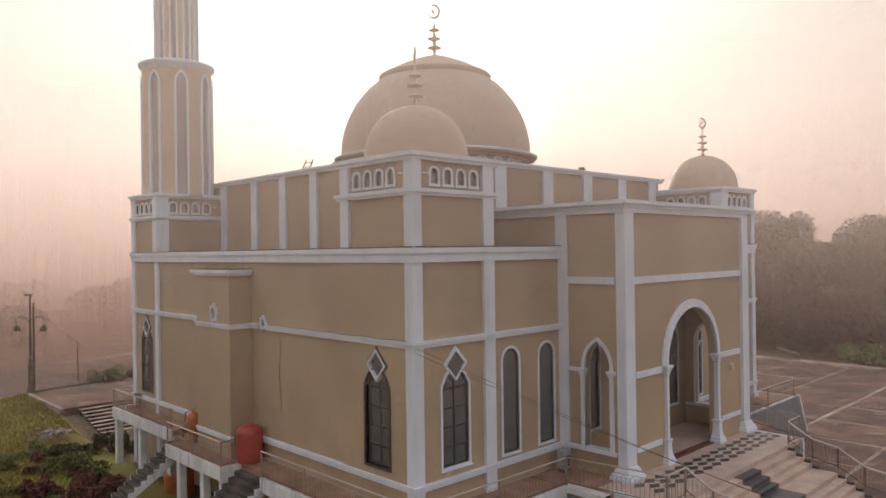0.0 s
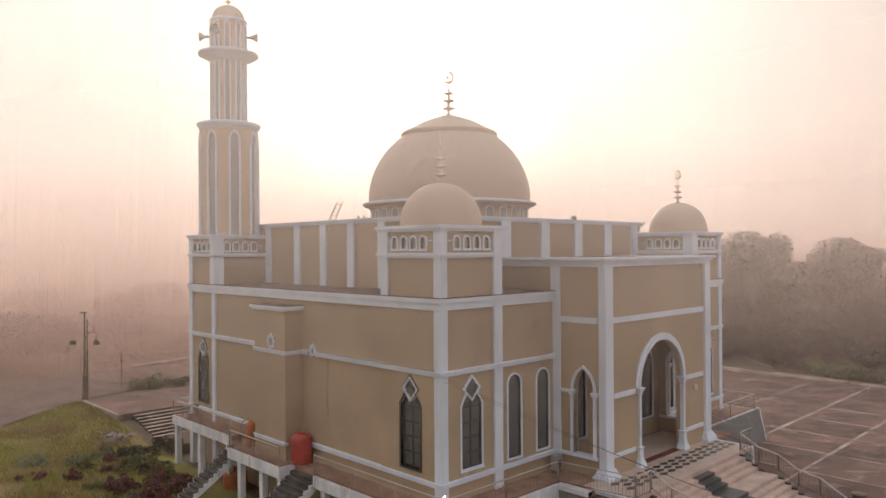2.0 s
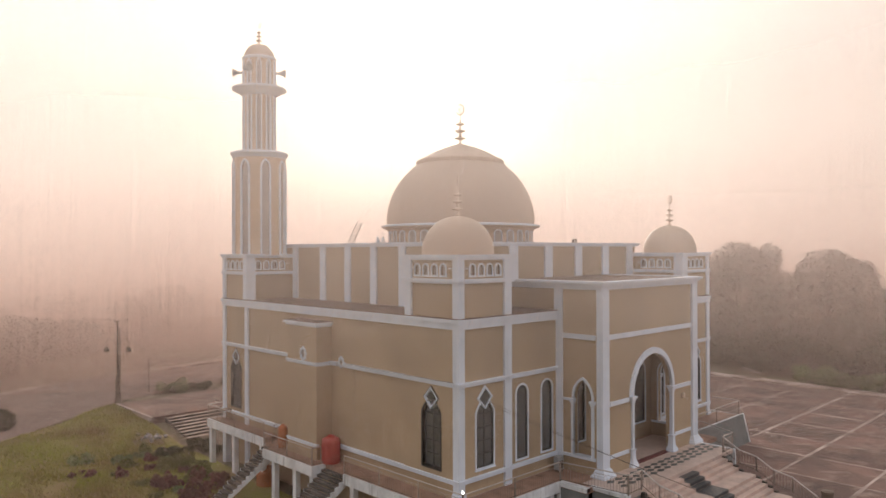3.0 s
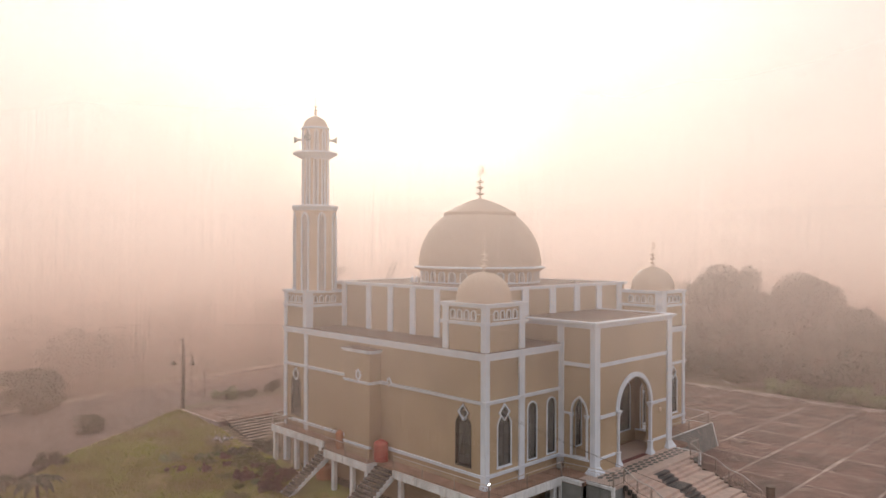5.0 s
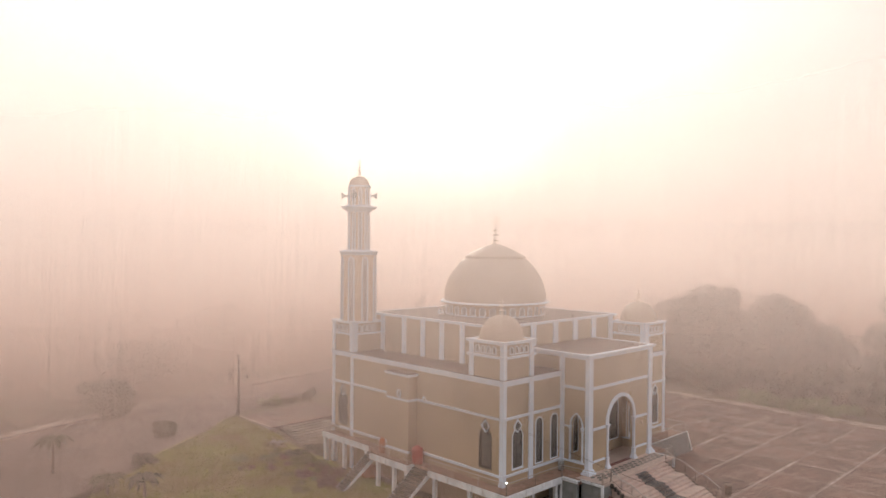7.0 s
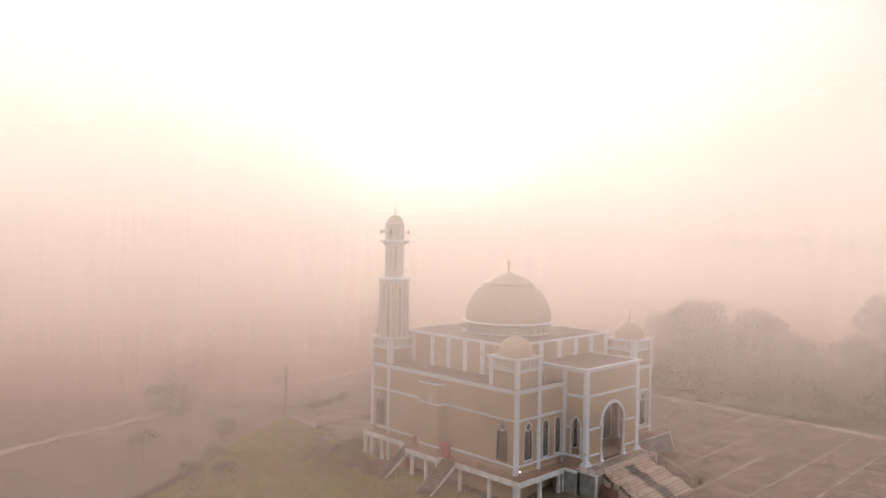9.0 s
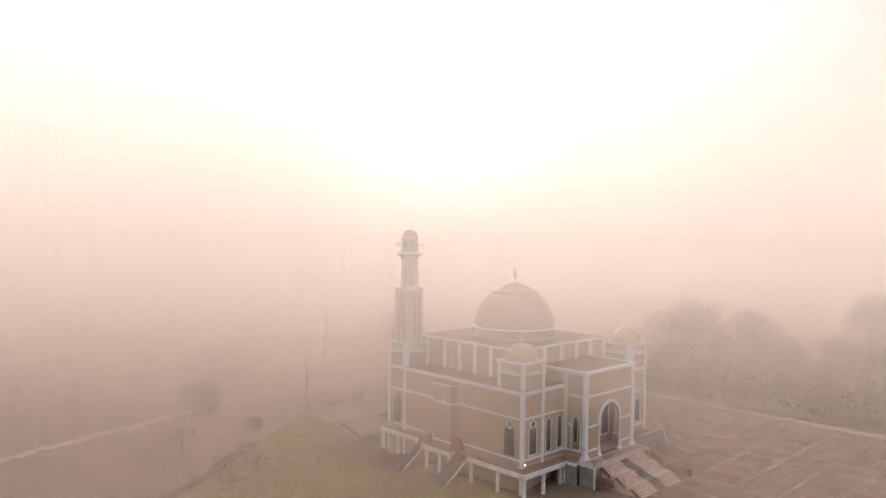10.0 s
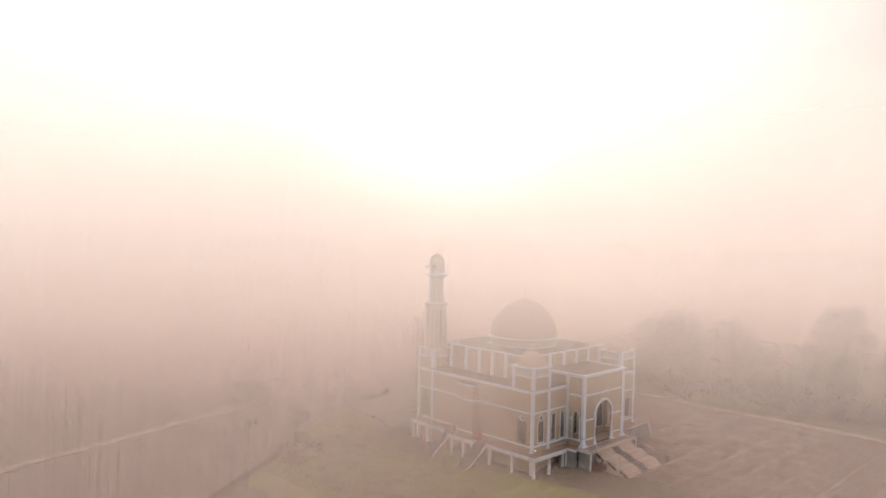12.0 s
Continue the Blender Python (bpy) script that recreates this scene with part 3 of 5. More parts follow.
for y in (6.35, 3.15, 0.50, -2.05, -4.65):
    pilaster("west", -HX, -y - 0.28, -y + 0.28, ROOF_Z + 0.1, HZ - 0.06)
for x in (-7.25, -4.2, -0.95, 2.15, 5.2, 8.2):
    pilaster("south", HY0, x - 0.36, x + 0.36, ROOF_Z + 0.1, HZ - 0.06)
part("hall_roof", box(-HX + 0.02, HX - 0.02, HY0 + 0.02, HY1 - 0.02, HZ + 0.005, HZ + 0.12), M_ROOF, hall, "stained flat roof")

DX, DY = 0.06, -0.36
drum = part("drum", lathe([(4.95, HZ + 0.1), (4.95, 15.25)], 64, DX, DY), M_WALL, mosque, smooth=True)
for k in range(32):
    a = 2 * math.pi * (k + 0.5) / 32
    m = Matrix.Translation((DX + 4.95 * math.cos(a), DY + 4.95 * math.sin(a), 0)) @ Matrix.Rotation(a + math.pi / 2, 4, "Z") @ Matrix.Rotation(math.pi / 2, 4, "X")
    loop = round_arch(0, 0.24, 14.25, 14.75, 8)
    arch_ring = part("arch_window", ring(loop, 0.07, -0.04, 0.07, m), M_TRIM, drum)
    part("pane", slab(loop, [], -0.02, 0.025, m), M_NICHE, arch_ring, "grey shuttered light")
    part("drum_panel", slab(rect(0.36, 0.60, 14.3, 14.85), [], -0.02, 0.05, m), M_PALE, drum)
part("drum_base", lathe([(5.05, HZ + 0.1), (5.05, HZ + 0.2), (4.96, HZ + 0.2)], 64, DX, DY, cap=False), M_TRIM, drum, smooth=True)
part("drum_cornice", lathe([(4.96, 15.02), (5.10, 15.05), (5.12, 15.14), (5.42, 15.22), (5.46, 15.30)], 72, DX, DY, cap=False), M_PALE, drum, "ochre moulding under the dome", smooth=True)
part("drum_rim", lathe([(5.40, 15.30), (5.52, 15.305), (5.52, 15.39), (5.25, 15.46), (5.0, 15.46)], 72, DX, DY, cap=False), M_TRIM, drum, "thin white rim", smooth=True)
R = 5.14
prof = [(R * 0.99, 15.40), (R, 15.7)]
for k in range(1, 22):
    z = 15.7 + (19.72 - 15.7) * k / 21
    prof.append((math.sqrt(max(0.01, 5.16 ** 2 - ((z - 15.55) * 1.018) ** 2)), z))
main_dome = part("main_dome", lathe(prof, 96, DX, DY), M_DOME, mosque, "large smooth ochre dome", smooth=True)
part("dome_cap", lathe([(2.88, 19.60), (3.02, 19.63), (3.07, 19.70), (3.07, 19.88), (3.0, 19.95), (2.62, 20.10), (2.15, 20.38), (1.6, 20.64), (1.0, 20.87), (0.5, 21.03), (0.2, 21.12), (0.05, 21.14)], 72, DX, DY), M_DOME, main_dome, "raised cap with a rim", smooth=True)
finial(DX, DY, 21.06, 0.98, main_dome)
for k in range(2):
    part("hoist_bag", lathe([(0.14, 14.12), (0.17, 14.25), (0.09, 14.55), (0.02, 14.68)], 8, -5.2 + 0.28 * k, 2.3 - 0.2 * (k % 2)), M_TRIM, hall, "small pale sack on the roof")

# projecting bay on the west side
bay = part("bay", box(-13.4, XW - 0.0, -2.45, 0.45, 1.2, 9.50), M_WALL, mosque, "plain projecting bay")
part("bay_cap", put_box(box(-13.5, XW - 0.02, -2.55, 0.55, 9.50, 9.61), -13.6, XW - 0.02, -2.65, 0.65, 9.61, 9.74), M_TRIM, bay)
part("bay_roof", box(-13.55, XW - 0.02, -2.6, 0.6, 9.745, 9.78), M_ROOF, bay)
cornice("string_course", "west", -13.4, -0.45, 2.45, 7.36, 7.55, ((0.55, 0.05), (0.45, 0.1)), bay)
part("string_course", slab(rect(-13.4, XW - 0.2, 7.36, 7.55), [], 0.0, 0.08, facing("south", -2.45)), M_TRIM, bay)
cornice("plinth_moulding", "west", -13.4, -0.45, 2.45, 2.89, 3.09, ((0.5, 0.04), (0.5, 0.07)), bay)
for u, v, plane, size in ((1.22, 7.95, -13.4, 0.24), (3.42, 7.60, XW, 0.17)):
    m = facing("west", plane)
    sw = part("star_window", ring(star(u, v, size), 0.07, -0.02, 0.10, m), M_TRIM, mosque, "small eight-pointed star window")
    part("pane", slab(star(u, v, size), [], 0.004, 0.014, m) if plane < -13 else slab(star(u, v, size), [], -0.12, -0.11, m), M_NICHE, sw)

# ---- porch ----
PX, PY, PZ = 5.0, -15.16, 11.66
front_hole = round_arch(0, 2.05, FLOOR_Z + 0.001, 5.95, 28)
part("porch_wall", slab(rect(-PX, PX, FLOOR_Z - 0.3, PZ), [front_hole], -0.30, 0.0, facing("south", PY)), M_WALL, mosque)
for side, sx, u, half in (("west", -1, 14.07, 0.55), ("east", 1, -13.65, 0.75)):
    lo, hi = (12.404, -PY - 0.304) if sx < 0 else (PY + 0.304, -12.404)
    loop = ogee_arch(u, half, 3.06, 6.05, 0.98)
    m = facing(side, sx * PX)
    part("porch_wall", slab(rect(lo, hi, FLOOR_Z - 0.3, PZ), [loop], -0.30, 0.0, m), M_WALL, mosque)
    part("inner_frame", ring(loop, 0.07, -0.34, -0.29, m), M_TRIM, mosque, "white frame on the inner face")
    inner = ogee_arch(u, half, 5.9, 6.05, 0.98)[2:]
    outer = widened(ogee_arch(u, half, 5.0, 6.05, 0.98), 0.12)[2:]
    arch = part("side_arch", slab([(u + half + 0.12, 5.95)] + outer + [(u - half - 0.12, 5.95), (u - half, 5.95)] + inner[::-1] + [(u + half, 5.95)], [], -0.06, 0.07, m), M_TRIM, mosque, "white pointed arch surround")
    for du in (-half - 0.07, half + 0.07):
        bm = slab(rect(u + du - 0.07, u + du + 0.07, 3.1, 5.85), [], -0.07, 0.10, m)
        slab(rect(u + du - 0.11, u + du + 0.11, 5.78, 5.90), [], -0.08, 0.16, m, bm)
        slab(rect(u + du - 0.15, u + du + 0.15, 5.90, 6.0), [], -0.09, 0.20, m, bm)
        part("column", bm, M_TRIM, arch)
    part("sill", slab(rect(min(lo, hi) + 0.15, max(lo, hi), 2.98, 3.12), [], -0.31, 0.13, m), M_TRIM, arch)
    for a, b in ((lo, u - half - 0.17), (u + half + 0.17, hi)):
        part("impost_band", slab(rect(a, b, 5.86, 5.99), [], -0.02, 0.09, m), M_TRIM, arch)
    part("porch_band", slab(rect(lo, hi, 9.10, 9.36), [], -0.05, 0.07, m), M_TRIM, mosque)
    cornice("porch_cornice", side, sx * PX, -HY0 + 0.2 if sx < 0 else PY, -PY if sx < 0 else HY0 - 0.2, PZ, 12.10, ((0.4, 0.12), (0.3, 0.22), (0.3, 0.36)))
cornice("porch_cornice", "south", PY, -PX, PX, PZ, 12.10, ((0.4, 0.12), (0.3, 0.22), (0.3, 0.36)))
part("porch_band", slab(rect(-PX, PX, 9.10, 9.36), [], -0.05, 0.07, facing("south", PY)), M_TRIM, mosque)
part("porch_roof", box(-PX + 0.02, PX - 0.02, PY + 0.02, HY0 - 0.01, PZ + 0.3, 12.06), M_ROOF, mosque, "flat porch roof with brown stains")
for sx, side in ((-1, "west"), (1, "east")):
    lo, hi = (-HY0, 12.40) if sx < 0 else (-12.40, HY0)
    part("porch_link_wall", slab(rect(lo, hi, ROOF_Z + 0.11, PZ + 0.3), [], -0.3, 0.0, facing(side, sx * PX)), M_WALL, mosque)
    bm = box(sx * (PX + 0.08), sx * (PX - 0.25), -12.82, -12.3, FLOOR_Z, PZ)
    part("pilaster", bm, M_TRIM, mosque)
    # corner piers with flared feet
    bm = bmesh.new()
    x0, x1 = sx * (PX + 0.05), sx * (PX - 0.56)
    put_box(bm, x0, x1, PY - 0.14, PY + 0.24, FLOOR_Z + 0.40, PZ - 0.004)
    pier = part("corner_pier", bm, M_TRIM, mosque, "white corner pier with a flared foot")
    up = Matrix(((1, 0, 0, 0), (0, 0, 1, 0), (0, 1, 0, 0), (0, 0, 0, 1)))
    foot = ((0.23, 0.0), (0.23, 0.10), (0.19, 0.13), (0.19, 0.18), (0.13, 0.24), (0.09, 0.34), (0.04, 0.44), (0.005, 0.45))
    part("foot", stack([(min(x0, x1) - e, max(x0, x1) + e, PY - 0.14 - e, PY + 0.24 + e, FLOOR_Z + z) for e, z in foot], up), M_TRIM, pier)
    # jamb columns of the front arch
    bm, m = bmesh.new(), facing("south", PY)
    c = sx * 2.12
    slab(rect(c - 0.085, c + 0.085, FLOOR_Z + 0.95, 5.62), [], -0.08, 0.12, m, bm)
    column = part("jamb_column", bm, M_TRIM, mosque, "white jamb column with moulded base and capital")
    foot = ((0.30, 0.0), (0.30, 0.10), (0.25, 0.13), (0.25, 0.20), (0.18, 0.26), (0.12, 0.38), (0.09, 0.52), (0.08, 0.82), (0.14, 0.88), (0.15, 0.95), (0.04, 0.96))
    part("base", stack([(c - 0.085 - e * 0.65, c + 0.085 + e * 0.65, -0.10 - e / 3, 0.12 + e / 2, FLOOR_Z + z) for e, z in foot], m), M_TRIM, column)
    head = ((0.0, 5.55), (0.05, 5.60), (0.05, 5.68), (0.10, 5.74), (0.12, 5.80), (0.20, 5.84), (0.21, 5.93), (0.05, 5.935))
    part("capital", stack([(c - 0.09 - e * 0.8, c + 0.09 + e * 0.8, -0.10 - e / 3, 0.125 + e / 2, z) for e, z in head], m), M_TRIM, column)
    a, b = sorted((sx * 2.5, sx * (PX - 0.72)))
    part("impost_band", slab(rect(a, b, 5.70, 5.92), [], -0.03, 0.09, m), M_TRIM, mosque)
    part("dado_band", slab(rect(a - 0.02, b, 3.02, 3.20), [], -0.03, 0.08, m), M_TRIM, mosque)
m = facing("south", PY)
arc = [(2.05 * math.cos(math.pi * k / 28), 5.95 + 2.05 * math.sin(math.pi * k / 28)) for k in range(29)]
big = [(2.38 * math.cos(math.pi * k / 28), 5.95 + 2.38 * math.sin(math.pi * k / 28)) for k in range(29)]
mid_arc = [(2.22 * math.cos(math.pi * k / 28), 5.95 + 2.22 * math.sin(math.pi * k / 28)) for k in range(29)]
bm = slab(big + arc[::-1], [], -0.06, 0.07, m)
slab(mid_arc + arc[::-1], [], -0.07, 0.12, m, bm)
part("front_arch", bm, M_TRIM, mosque, "white moulded round arch")
part("porch_ceiling", box(-PX + 0.31, PX - 0.31, PY + 0.31, YS - 0.01, 9.0, 9.1), M_PALE, mosque)
door = part("entrance_door", slab(round_arch(0, 1.28, FLOOR_Z + 0.02, 5.2), [], -0.2, -0.12, facing("south", YS)), M_GLASSFRAME, mosque, "dark brown double door")
for s in (-1, 1):
    part("door_panel", slab(rect(s * 0.65 - 0.45, s * 0.65 + 0.45, 2.5, 5.0), [], -0.12, -0.09, facing("south", YS)), M_GLASSFRAME, door)
part("wall_lamp", lathe([(0.02, 5.05), (0.10, 5.1), (0.10, 5.3), (0.04, 5.38)], 10, 3.35, PY - 0.1), M_BRASS, mosque, "small brass wall lamp")

# ---- minaret ----
MX, MY = -10.72, 8.17
minaret = thing("minaret", (MX, MY, 13.44), "tall round fluted minaret with a ring balcony", "minaret")


def fluted(r, z0, z1, n, half, rim, parent, name):
    """A round shaft with tall pointed recesses, each framed by white ribs."""
    shaft = part(name, lathe([(r - 0.10, z0), (r - 0.10, z1)], 48), M_RECESS, parent, "grey recessed shaft", smooth=True)
    for k in range(n):
        a0 = 2 * math.pi * (k + 0.12) / n
        bm, steps = bmesh.new(), 8
        w = math.pi / n - half / r
        prof = []
        cols = []
        for s in range(steps + 1):
            t = a0 - w + 2 * w * s / steps
            cols.append([bm.verts.new((q * math.cos(t), q * math.sin(t), z)) for q, z in ((r - 0.11, z0), (r, z0), (r, z1), (r - 0.11, z1))])
        for p, q in zip(cols, cols[1:]):
            for i in range(4):
                bm.faces.new((p[i], q[i], q[(i + 1) % 4], p[(i + 1) % 4]))
        bm.faces.new(cols[0])
        bm.faces.new(cols[-1])
        part("panel", bm, M_PALE, shaft)
        t = a0 + math.pi / n
        m = Matrix.Translation(((r - 0.02) * math.cos(t), (r - 0.02) * math.sin(t), 0)) @ Matrix.Rotation(t + math.pi / 2, 4, "Z") @ Matrix.Rotation(math.pi / 2, 4, "X")
        loop = ogee_arch(0, half - 0.02, z0 + 0.02, z1 - 3.2 * half, 2.0 * half, 8)
        filler = slab([(-half - 0.05, z1 - 3.4 * half), (-half + 0.02, z1 - 3.4 * half)] + loop[-1:1:-1] + [(half - 0.02, z1 - 3.4 * half), (half + 0.05, z1 - 3.4 * half), (half + 0.05, z1), (-half - 0.05, z1)], [], -0.10, 0.0, m)
        part("spandrel", filler, M_PALE, shaft)
        part("arch_rib", slab(widened(loop, rim), [loop], -0.06, 0.08, m), M_TRIM, shaft)
    return shaft


fluted(1.72, 0.0, 6.55, 8, 0.26, 0.11, minaret, "lower_shaft")
part("lower_cornice", lathe([(1.66, 6.42), (1.74, 6.50), (1.81, 6.64), (1.91, 6.74), (1.92, 6.86), (1.83, 6.92), (1.0, 7.0)], 56), M_TRIM, minaret, smooth=True)
fluted(1.04, 7.0, 11.0, 10, 0.15, 0.08, minaret, "upper_shaft")
part("ring_balcony", lathe([(1.05, 10.72), (1.22, 10.82), (1.48, 10.98), (1.66, 11.10), (1.80, 11.14), (1.82, 11.25), (1.77, 11.30), (1.0, 11.42)], 56), M_TRIM, minaret, "projecting ring balcony", smooth=True)
fluted(1.06, 11.4, 13.25, 10, 0.15, 0.06, minaret, "lantern")
part("lantern_rim", lathe([(1.0, 13.14), (1.10, 13.18), (1.16, 13.27), (1.12, 13.36), (0.9, 13.38)], 48), M_TRIM, minaret, smooth=True)
cap = part("minaret_dome", lathe([(0.98, 13.36)] + [(0.99 * math.cos(a) ** 0.9, 13.38 + 0.92 * math.sin(a)) for a in (math.pi / 2 * k / 12 for k in range(1, 12))] + [(0.03, 14.3)], 40), M_DOME, minaret, smooth=True)
finial(0, 0, 14.27, 0.56, cap)


def loudspeaker(at, turn):
    s = thing("loudspeaker", at, "pale horn loudspeaker on the minaret", "loudspeaker", "minaret loudspeakers", turn=turn)
    bm = lathe([(0.06, -0.32), (0.09, -0.2), (0.10, -0.02), (0.16, 0.12), (0.30, 0.30), (0.30, 0.33), (0.14, 0.12), (0.05, 0.1)], 18)
    bmesh.ops.transform(bm, matrix=Matrix.Rotation(radians(90), 4, "X"), verts=bm.verts)
    part("horn", bm, M_GREYPLASTIC, s, smooth=True)
    part("bracket", box(-0.03, 0.03, 0.05, 0.42, -0.04, 0.04), M_IRON, s)
    return s


for a in (142, 215, 322, 40):
    loudspeaker((MX + 1.42 * math.cos(radians(a)), MY + 1.42 * math.sin(radians(a)), 13.44 + 12.35), a + 90)

# ---- balcony on columns ----
balcony = thing("balcony", (-13.0, -13.0, FLOOR_Z), "raised terrace slab with stained white edge beams on columns", "balcony", kind="structure")


def bpart(name, bm, mat, label="", smooth=False):
    bmesh.ops.translate(bm, vec=(13.0, 13.0, -FLOOR_Z), verts=bm.verts)
    return part(name, bm, mat, balcony, label, smooth)


SLABS = ((-13.45, XW + 0.0, 2.95, 10.1), (-14.2, XW, -3.18, 1.75), (-13.75, XW, -13.95, -5.45), (-13.75 + 1.35, -6.95, -13.95, YS), (6.95, 13.8, -13.95, YS))
NORTH_LIFT = 0.25
for x0, x1, y0, y1 in SLABS:
    lift = NORTH_LIFT if y0 > 2 else 0.0
    bpart("slab", box(x0 + 0.03, x1 - 0.003, y0 + 0.03, y1 - 0.003, FLOOR_Z - 0.28 + lift, FLOOR_Z + lift), M_BALCONY)
bpart("slab", box(-13.4, XW, 1.755, 2.945, FLOOR_Z - 0.28, FLOOR_Z - 0.004), M_BALCONY)
bpart("slab", box(-13.4, XW, -5.445, -3.185, FLOOR_Z - 0.28, FLOOR_Z - 0.004), M_BALCONY)
bpart("slab", box(-13.4, -11.5, YN + 0.11, 10.12, FLOOR_Z - 0.28 + NORTH_LIFT, FLOOR_Z - 0.002 + NORTH_LIFT), M_BALCONY)
BEAMS = ((-13.53, -13.41, 2.95, 10.22), (-13.41, -11.4, 10.12, 10.22), (-14.28, -14.16, -3.26, 1.80), (-14.16, -13.0, -3.26, -3.15), (-13.83, -13.71, -14.03, -5.42), (-13.71, -6.95, -14.03, -13.91), (6.95, 13.8, -14.03, -13.91), (13.75, 13.87, -13.91, -8.0))
for x0, x1, y0, y1 in BEAMS:
    lift = NORTH_LIFT if y0 > 2 else 0.0
    bpart("edge_beam", box(x0, x1, y0, y1, FLOOR_Z - 0.52 + lift, FLOOR_Z + 0.012 + lift, 0.012), M_CONC, "stained white edge beam")
for x, y in ((-13.3, 9.9), (-13.3, 6.8), (-13.3, 3.4), (-13.95, 0.9), (-13.95, -1.3), (-13.95, -2.95), (-13.55, -6.0), (-13.55, -10.0), (-13.55, -13.7), (-10.4, -13.75), (-7.4, -13.75)):
    bpart("column", box(x - 0.16, x + 0.16, y - 0.16, y + 0.16, -1.2, FLOOR_Z - 0.29 + (NORTH_LIFT if y > 2 else 0.0), 0.02), M_CONC)

# front terrace and its base
terrace = thing("entrance_terrace", (0, -16, 0), "tiled entrance terrace with dark diamond tiles", "terrace", kind="structure")


def tpart(name, bm, mat, parent=None, label=""):
    bmesh.ops.translate(bm, vec=(0, 16, 0), verts=bm.verts)
    return part(name, bm, mat, parent or terrace, label)


TX0, TX1, TY = -6.3, 5.0, -17.5
tpart("floor_slab", box(-6.9, 6.9, -15.6, YS - 0.002, FLOOR_Z - 0.25, FLOOR_Z - 0.001), M_BALCONY)
tpart("floor_slab", box(TX0, TX1, TY, -14.9, FLOOR_Z - 0.2, FLOOR_Z + 0.003), M_FLOOR)
tpart("porch_floor", box(-PX + 0.31, PX - 0.31, PY + 0.37, YS - 0.14, FLOOR_Z - 0.001, FLOOR_Z + 0.006), M_FLOOR, label="beige tiled porch floor")
tpart("threshold", box(-1.8, 1.8, PY - 0.02, PY + 0.36, FLOOR_Z + 0.004, FLOOR_Z + 0.03), M_REDTILE, label="dark red threshold strip")
tpart("retaining_wall", box(-6.90, -6.65, -15.5, YS - 0.3, -0.6, FLOOR_Z - 0.26), M_GREYWALL)
for sx in (-1, 1):
    bm = slab([(15.5, -0.6), (17.55, -0.6), (17.55, FLOOR_Z - 0.21), (15.5, FLOOR_Z - 0.21)], [], -0.2, 0.0, facing("west", -6.3)) if sx < 0 else box(4.78, 4.98, -17.45, -15.62, -0.3, FLOOR_Z - 0.21)
    tpart("retaining_wall", bm, M_GREYWALL, label="grey-green painted retaining wall")
    edge_x = 6.3 if sx < 0 else 5.0
    tpart("wall_cap", box(sx * (edge_x + 0.12), sx * (edge_x - 0.14), TY - 0.06, -15.4, FLOOR_Z - 0.16, FLOOR_Z + 0.012, 0.01), M_CONC)
    tpart("wall_post", box(sx * (edge_x + 0.10), sx * (edge_x - 0.08), TY - 0.08, TY + 0.10, -0.6, FLOOR_Z - 0.17), M_CONC)
tpart("wall_cap", box(-6.98, -6.60, -15.6, -13.92, FLOOR_Z - 0.20, FLOOR_Z + 0.012, 0.01), M_CONC)
tpart("wall_post", box(-6.96, -6.76, -14.05, -13.85, -0.6, FLOOR_Z - 0.21), M_CONC)
tpart("retaining_wall", slab([(6.95, -0.5), (15.6, -0.5), (14.3, FLOOR_Z - 0.05), (6.95, FLOOR_Z - 0.05)], [], -0.12, 0.0, facing("south", -14.04)), M_GREYWALL, label="grey-green painted retaining wall")
tpart("wall_cap", slab([(15.6, -0.5), (15.75, -0.5), (14.42, FLOOR_Z), (14.26, FLOOR_Z)], [], -0.16, 0.03, facing("south", -14.04)), M_CONC)
tpart("base_wall", box(TX0 + 0.2, TX1 - 0.2, TY + 0.05, TY + 0.25, -0.5, FLOOR_Z - 0.21), M_GREYWALL)
me = finish(slab([(-0.335, 0), (0, -0.19), (0.335, 0), (0, 0.19)], [], 0.0, 0.006, Matrix.Identity(4)), M_TILEDARK)
for r in range(3):
    for k in range(16):
        x = -5.15 + 0.70 * k + 0.35 * (r % 2)
        if x < 5.3:
            o = part("tile", me, None, terrace)
            o.location = (x, -15.80 - 0.385 * r + 16, FLOOR_Z + 0.005)

# main stair
stair = thing("entrance_staircase", (0, TY, 0), "wide beige tiled staircase with a dark central runner", "staircase", kind="structure")
y, z, runs = 0.0, FLOOR_Z, []
SX0, SX1 = -5.0, 3.45
for k in range(12):
    depth = 0.95 if k in (3, 7) else 0.31
    z -= FLOOR_Z / 12 * 0.985
    runs.append((y, y - depth, z))
    y -= depth
for y0, y1, z in runs:
    part("step", box(SX0, SX1, y1 - 0.02, y0, -0.2, z - 0.002, 0.0), M_STEP, stair)
    part("runner_tile", box(-1.55, 0.05, y1 - 0.026, y0 - 0.001, z - 0.16, z + 0.004), M_BLACKSTEP, stair, "black stone runner tread")
STAIR_END = TY + y
for sx, x in ((-1, SX0), (1, SX1)):
    for k, (y0, y1, z) in enumerate(runs):
        part("kerb_block", box(x + 0.002 * sx, x + 0.20 * sx, y0 - 0.22, y0 + 0.02, -0.15 if k > 9 else z - 0.25, z + 0.08, 0.012), M_MOSSY, stair, "dirty stepped side kerb")


